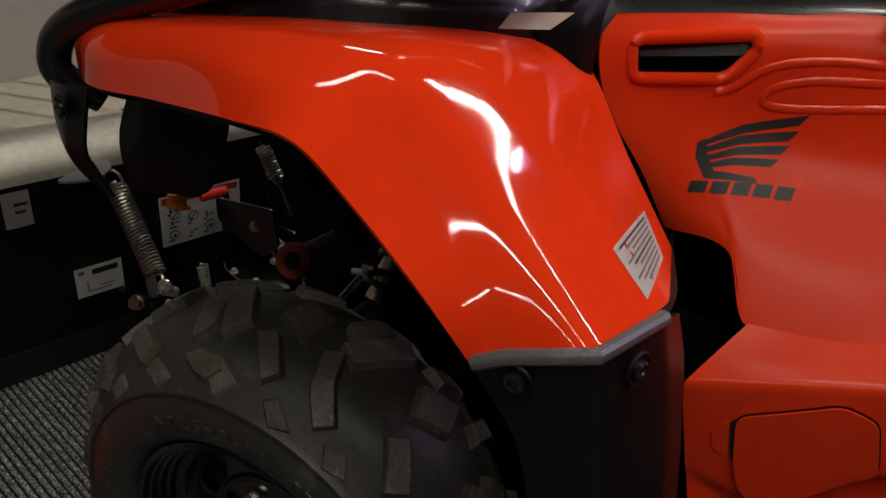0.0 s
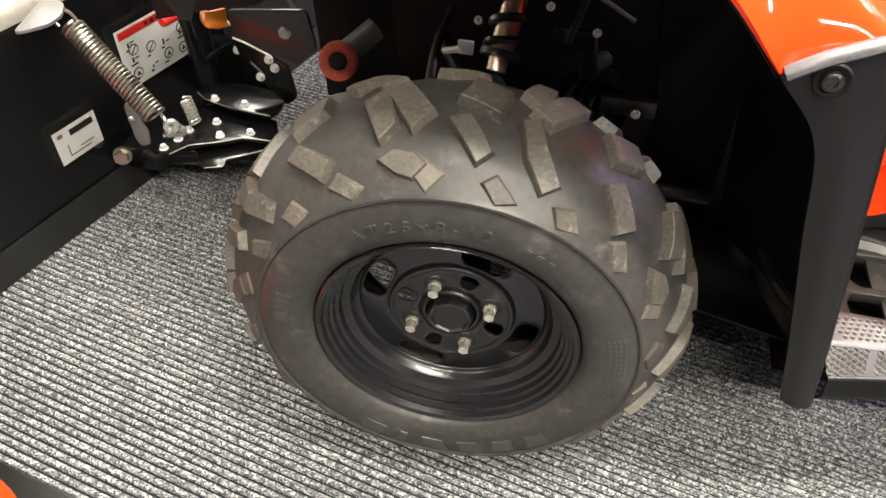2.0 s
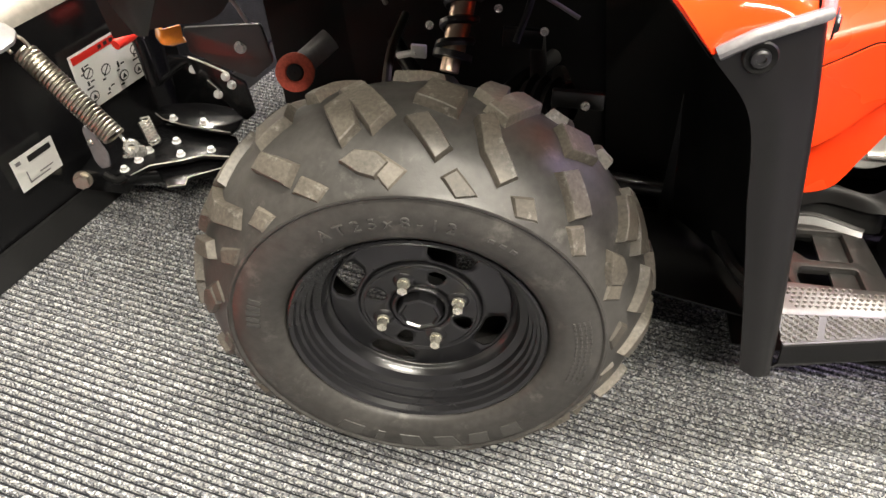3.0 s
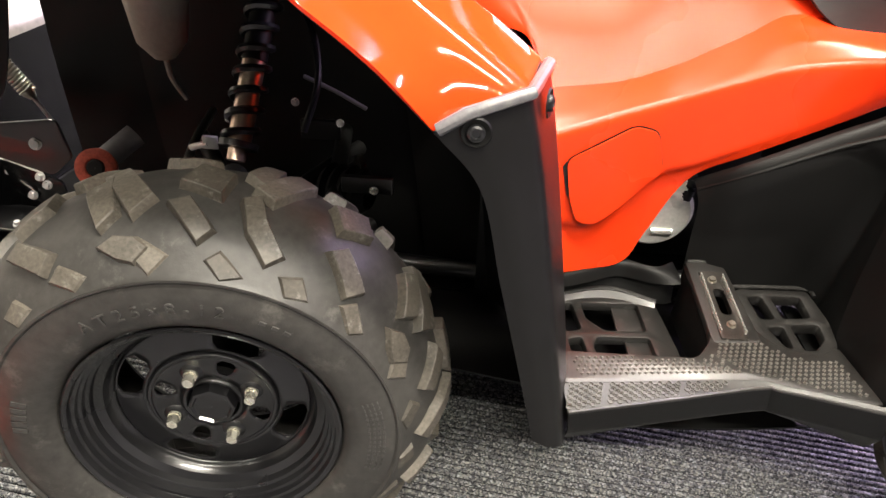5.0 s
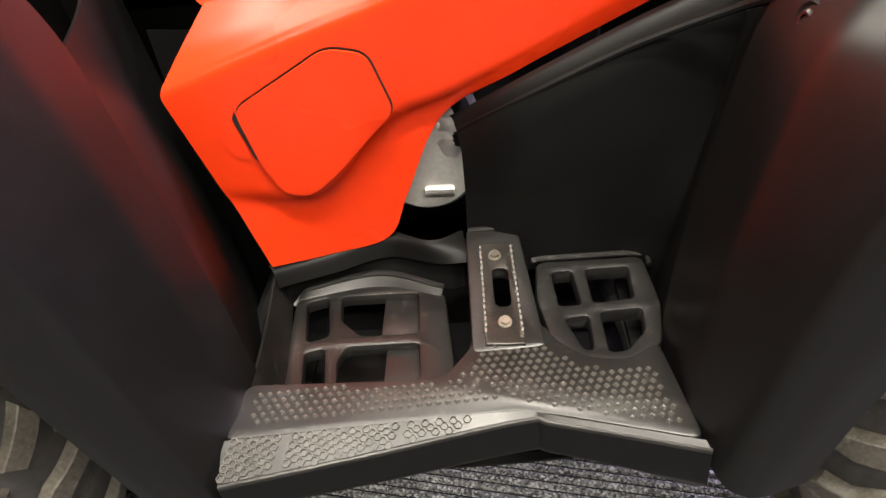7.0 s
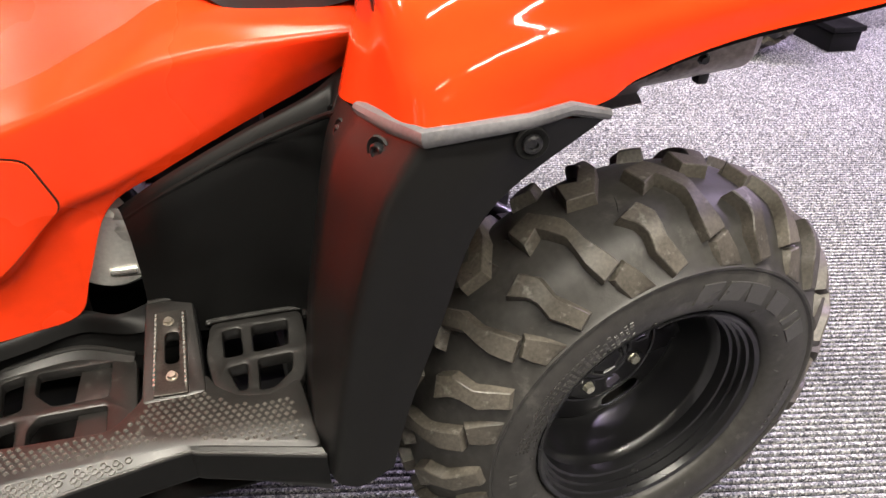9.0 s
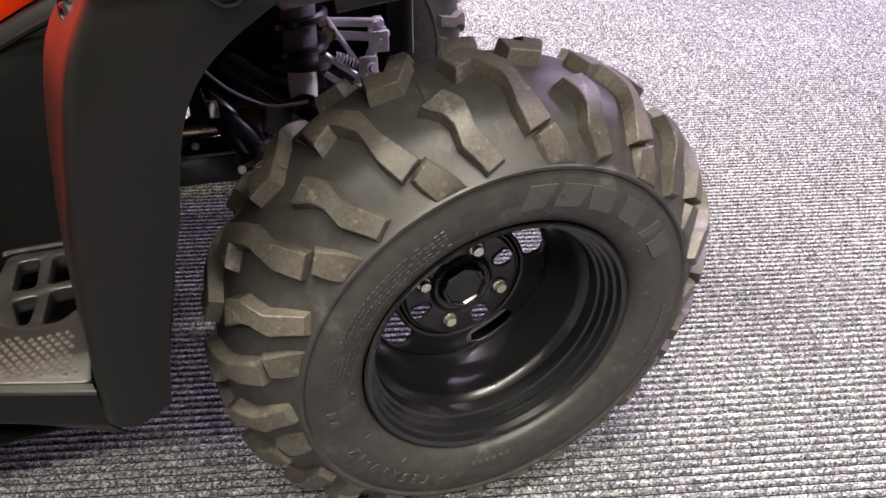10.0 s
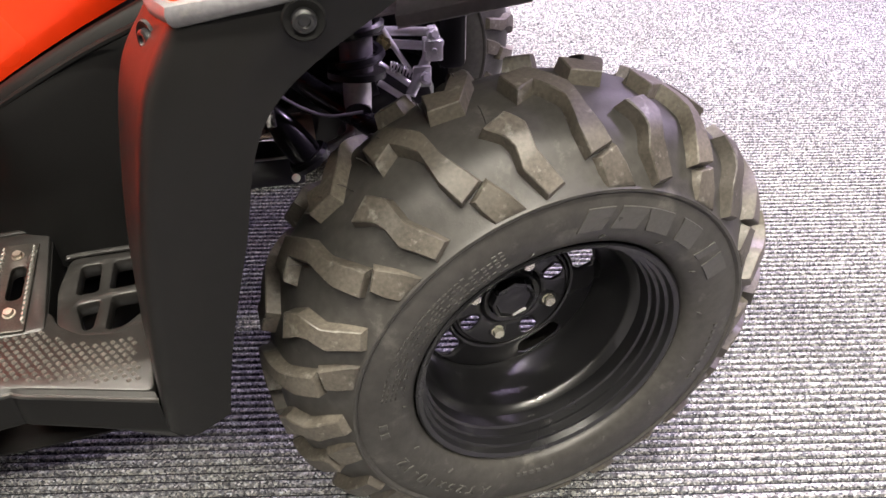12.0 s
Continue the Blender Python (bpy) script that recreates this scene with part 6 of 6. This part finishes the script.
blade_label((-0.245, 0.335), "plow_label", [(quad(0, 0, 0.05, 0.075), BOTTLE, 0.014, "sheet"), (quad(0.02, 0.045, 0.025, 0.006), INK, 0.0148, "black_bar"), (quad(0.02, 0.03, 0.02, 0.005), INK, 0.0148, "black_bar")], "pale green label on the blade")

TOP, LOW = Vector((-0.796, -0.050, 0.400)), Vector((-0.634, -0.094, 0.252))
spring = pp("trip_spring", coil(TOP.lerp(LOW, 0.09), LOW, 0.0185, 0.0036, 27), SPRING, "long steel trip spring behind the blade")
sub("spring_eye", tube([TOP.lerp(LOW, 0.09) + Vector((0, 0.018, 0)), TOP.lerp(LOW, 0.03) + Vector((0, 0.012, 0.010)), TOP + Vector((-0.008, 0, 0.012)), TOP + Vector((-0.012, -0.012, 0)), TOP + Vector((-0.002, -0.014, -0.012))], 0.0034, 8, 24), SPRING, spring, "hooked eye of the spring")
sub("spring_hook", tube([LOW + Vector((0, 0.014, 0)), LOW + Vector((0.016, 0.004, -0.016)), LOW + Vector((0.022, -0.004, -0.030)), LOW + Vector((0.012, -0.010, -0.036))], 0.0034, 8, 18), STEEL, spring, "hook at the spring foot")
lug_pts = [(0.02, 0.0), (0.02, 0.012), (-0.012, 0.045), (-0.05, 0.055), (-0.085, 0.045), (-0.11, 0.012), (-0.11, 0.0)]
pp("spring_lug", plate([rounded([(-p[0], p[1]) for p in lug_pts], 0.01)], 0.006, 0.001, Matrix.Translation((blade_x(-0.05) + 0.002, -0.065, 0.432)) @ pose(0, 0, 0, 0, 0, -76)), PALE_GREY, "grey half-round lug that holds the spring")
pp("eye_bolt", merge(tube([(-0.606, -0.108, 0.232), (-0.596, -0.080, 0.216)], 0.011, 14), lathe_at([(0.006, 0.006), (0.006, 0.012), (0.0, 0.015), (-0.006, 0.012), (-0.006, 0.006), (0.006, 0.006)], (-0.602, -0.100, 0.238), (0.5, -0.8, 0.4), 20)), STEEL, "bright steel eye bolt of the spring")
LOW_PLATE = [(-0.715, -0.045), (-0.723, -0.001), (-0.703, 0.068), (-0.687, 0.139), (-0.607, 0.139), (-0.508, 0.122), (-0.483, 0.076), (-0.485, 0.051), (-0.551, 0.045), (-0.589, 0.020), (-0.644, -0.007), (-0.667, -0.045)]
HIGH_PLATE = [(-0.695, 0.141), (-0.670, 0.123), (-0.621, 0.110), (-0.560, 0.103), (-0.510, 0.100), (-0.501, 0.128), (-0.503, 0.165), (-0.548, 0.194), (-0.605, 0.202), (-0.660, 0.191), (-0.697, 0.171)]
STOP_PLATE = [(-0.647, 0.014), (-0.615, -0.020), (-0.598, -0.041), (-0.564, -0.028), (-0.569, -0.004), (-0.523, 0.032), (-0.490, 0.058), (-0.505, 0.078), (-0.658, 0.036)]
for outline, z, thick, shown, label in ((LOW_PLATE, 0.112, 0.010, (7, 12), "glossy black pivot plate of the plow"), (HIGH_PLATE, 0.138, 0.009, (0, 5), "upper black pivot plate of the plow"), (STOP_PLATE, 0.090, 0.009, (2, 7), "lower black stop plate of the plow")):
    leaf = pp("pivot_plate", plate([rounded(outline, 0.006)], thick, 0.0015, Matrix.Translation((0, 0, z + thick / 2))), PAINT, label)
    # edge highlight and wear of the plate, drawn as one pale strip
    sub("worn_edge", tube([(x, y, z + thick + 0.0006) for x, y in outline[shown[0]:shown[1]]], 0.0012, 6), EDGE, leaf, "pale strip painted in for the bright line of the rim")
pp("turn_arm", merge(tube([(-0.715, 0.0, 0.085), (-0.60, 0.06, 0.070), (-0.42, 0.10, 0.080)], 0.024, 14, 10), box(-0.79, -0.70, -0.03, 0.10, 0.055, 0.110, 0.006)), PAINT, "black arm that carries the blade")
pp("push_bracket", merge(box(-0.70, -0.575, 0.250, 0.262, 0.06, 0.225, 0.003), tube([(-0.72, 0.22, 0.17), (-0.65, 0.235, 0.222), (-0.60, 0.24, 0.228)], 0.006, 10, 12)), PAINT, "black upright bracket plate of the plow")
arm_b = pp("push_bracket", plate([rounded([(-0.595, 0.285), (-0.515, 0.255), (-0.480, 0.236), (-0.470, 0.165), (-0.495, 0.142), (-0.540, 0.190), (-0.575, 0.205)], 0.006)], 0.008, 0.0015, side(0.158)), PAINT, "black latch plate of the plow")
# highlight on the latch plate's edge, painted as a pale strip
sub("worn_edge", tube([(-0.592, 0.152, 0.286), (-0.570, 0.152, 0.280), (-0.513, 0.152, 0.257)], 0.0022, 6), EDGE, arm_b, "pale strip painted in for the bright line of the rim")
sub("latch_pin", tube([(-0.560, 0.150, 0.238), (-0.537, 0.150, 0.214)], 0.0025, 8), STEEL, arm_b, "thin steel pin")
for x, y, z in ((-0.647, 0.126, 0.147), (-0.578, 0.125, 0.147), (-0.626, 0.081, 0.122), (-0.542, 0.064, 0.122), (-0.598, 0.039, 0.122), (-0.667, 0.039, 0.122), (-0.674, 0.005, 0.122), (-0.687, -0.030, 0.122)):
    pp("plate_bolt", hex_bolt((x, y, z - 0.002), (0, 0, 1), 0.007, 0.011, 1.4), BRIGHT, "zinc bolt on the pivot plate")
for p in ((-0.642, 0.248, 0.200), (-0.543, 0.150, 0.206), (-0.508, 0.150, 0.232), (-0.518, 0.150, 0.250)):
    pp("plate_bolt", hex_bolt(p, (0, -1, 0.3), 0.007, 0.010, 1.4), BRIGHT, "zinc bolt on the bracket")
pp("pivot_bolt", hex_bolt((-0.785, -0.036, 0.090), (0.45, -1, 0.3), 0.0155, 0.022, 1.25), SPRING, "big dull pivot bolt")
linkp = pp("link_plate", plate([rounded([(-0.734, 0.224), (-0.727, 0.236), (-0.716, 0.232), (-0.698, 0.172), (-0.702, 0.142), (-0.722, 0.134), (-0.731, 0.150)], 0.006)], 0.005, 0.001, side(-0.046)), SHIELD, "grey link plate beside the spring")
sub("link_bolt", hex_bolt((-0.724, -0.049, 0.199), (0, -1, 0), 0.005, 0.006), STEEL, linkp, "bolt through the link plate")
pp("hose", tube([(-0.715, -0.055, 0.125), (-0.690, -0.060, 0.118), (-0.672, -0.05, 0.125)], 0.008, 10, 10), BLACK, "black rubber stop beside the pivot bolt")
pp("small_spring", coil((-0.652, 0.045, 0.140), (-0.665, 0.05, 0.194), 0.0115, 0.0022, 8), STEEL, "short zinc coil spring on the pivot")
lever = pp("release_lever", tube([(-0.684, 0.150, 0.215), (-0.688, 0.150, 0.29), (-0.693, 0.150, 0.325)], 0.0125, 12, 8), PAINT, "black release lever with a red grip")
sub("grip", tube([(-0.690, 0.156, 0.333), (-0.699, 0.124, 0.332), (-0.706, 0.096, 0.330)], [0.011, 0.0125, 0.010], 14), REDINK, lever, "red rubber grip")
pp("push_tube", tube([(-0.42, 0.10, 0.12), (-0.10, 0.10, 0.15), (0.30, 0.10, 0.20)], 0.024, 14, 16), PAINT, "black push tube under the quad bike")
pp("push_tube", tube([(-0.40, 0.16, 0.12), (-0.38, -0.02, 0.115), (-0.30, -0.06, 0.16), (0.20, -0.04, 0.21)], 0.018, 14, 24), PAINT, "black push tube under the quad bike")

# ---- other things in the hall ----


crate = mesh_ob("black_crate", merge(box(3.13, 3.27, 1.50, 1.74, FLOOR, 0.06, 0.006), box(3.12, 3.28, 1.49, 1.75, 0.06, 0.085, 0.006)), BLACK)
tagged(crate, "black plastic display block on the carpet", "block")
far = empty("parked_quad", 3.1, 2.2, 0)
tagged(far, "dark parked quad bike beyond, seen low down", "quad bike")
FAR = far.matrix_world.inverted()
for nm, bm, m_, lb in (("body", loft([[(2.75, 1.75, 0.55), (3.1, 1.65, 0.62), (3.7, 1.75, 0.6)], [(2.75, 2.2, 0.75), (3.1, 2.2, 0.9), (3.7, 2.2, 0.8)], [(2.75, 2.65, 0.55), (3.1, 2.75, 0.62), (3.7, 2.65, 0.6)]], 16, 12, 0.01), BLACK, "black bodywork"),
                       ("underbody", box(2.85, 3.75, 1.95, 2.45, 0.22, 0.55, 0.03), DARK, "dark underbody")):
    o = mesh_ob(nm, bm, m_)
    o.parent, o.matrix_parent_inverse = far, FAR
    tagged(o, lb)
def far_wheel(x, y, turn):
    """A wheel of the next quad bike, with pale alloy spokes."""
    t = mesh_ob("wheel", tyre_mesh(REAR_CROWN, REAR_WALL), RUBBER, True, 30)
    tread(t, REAR_CROWN, 0.0185, REAR_BLOCKS[:2], 13, 14)
    part("rim", lathe([(0.10, 0.166), (0.112, 0.164), (0.105, 0.155), (0.06, 0.148), (0.03, 0.14)], 48), RIM, t, "black alloy rim")
    for k in range(7):
        a = 2 * math.pi * k / 7
        part("spoke", tube([(0.03 * math.cos(a), -0.085, 0.03 * math.sin(a)), (0.10 * math.cos(a + 0.1), -0.09, 0.10 * math.sin(a + 0.1)), (0.15 * math.cos(a), -0.07, 0.15 * math.sin(a))], 0.010, 8, 8), ALLOY, t, "bright alloy spoke")
    t.matrix_basis = pose(x, y, 0.282, 0, 0, turn)
    t.parent, t.matrix_parent_inverse = far, FAR
    return tagged(t, "knobbly black tyre on a bright alloy wheel")


far_wheel(2.71, 1.63, -40)
far_wheel(3.16, 2.02, -40)
mat_ob = mesh_ob("display_mat", plate([rounded([(-1.15, -0.58), (-0.40, -0.70), (-0.44, -0.98), (-1.19, -0.86)], 0.04)], 0.012, 0.003, Matrix.Translation((0, 0, FLOOR + 0.006))), GREY)
tagged(mat_ob, "dark floor mat with a red centre on the carpet", "mat")
inset = mesh_ob("red_inset", plate([rounded([(-1.12, -0.605), (-0.62, -0.685), (-0.50, -0.76), (-0.52, -0.95), (-1.16, -0.84)], 0.05)], 0.004, 0.001, Matrix.Translation((0, 0, FLOOR + 0.0145))), RED)
inset.parent = mat_ob
low_wall = mesh_ob("low_wall", box(-2.95, -2.70, -3.0, 4.5, FLOOR, 1.4, 0.01), WALL)
tagged(low_wall, "pale painted wall beyond the plank floor", "wall", kind="structure")
planks = new("plank_floor")
tagged(planks, "pale wooden plank floor beside the carpet edge", "floor", kind="structure")
plank_bm = box(-0.7, 0.7, -0.098, 0.098, FLOOR, FLOOR + 0.008, 0.002)
first = mesh_ob("plank", plank_bm, PLANK, False)
first.parent = planks
for k in range(14):
    ob = first if k == 0 else new("plank", first.data)
    ob.parent = planks
    # the carpet's edge runs slanting past the plow; each plank starts from it
    f = -0.2 + 0.165 * k
    ob.matrix_basis = pose(-1.62 - 0.525 * f - 0.66, 0.16 + 0.851 * f - 0.25, 0, 0, 0, 21)
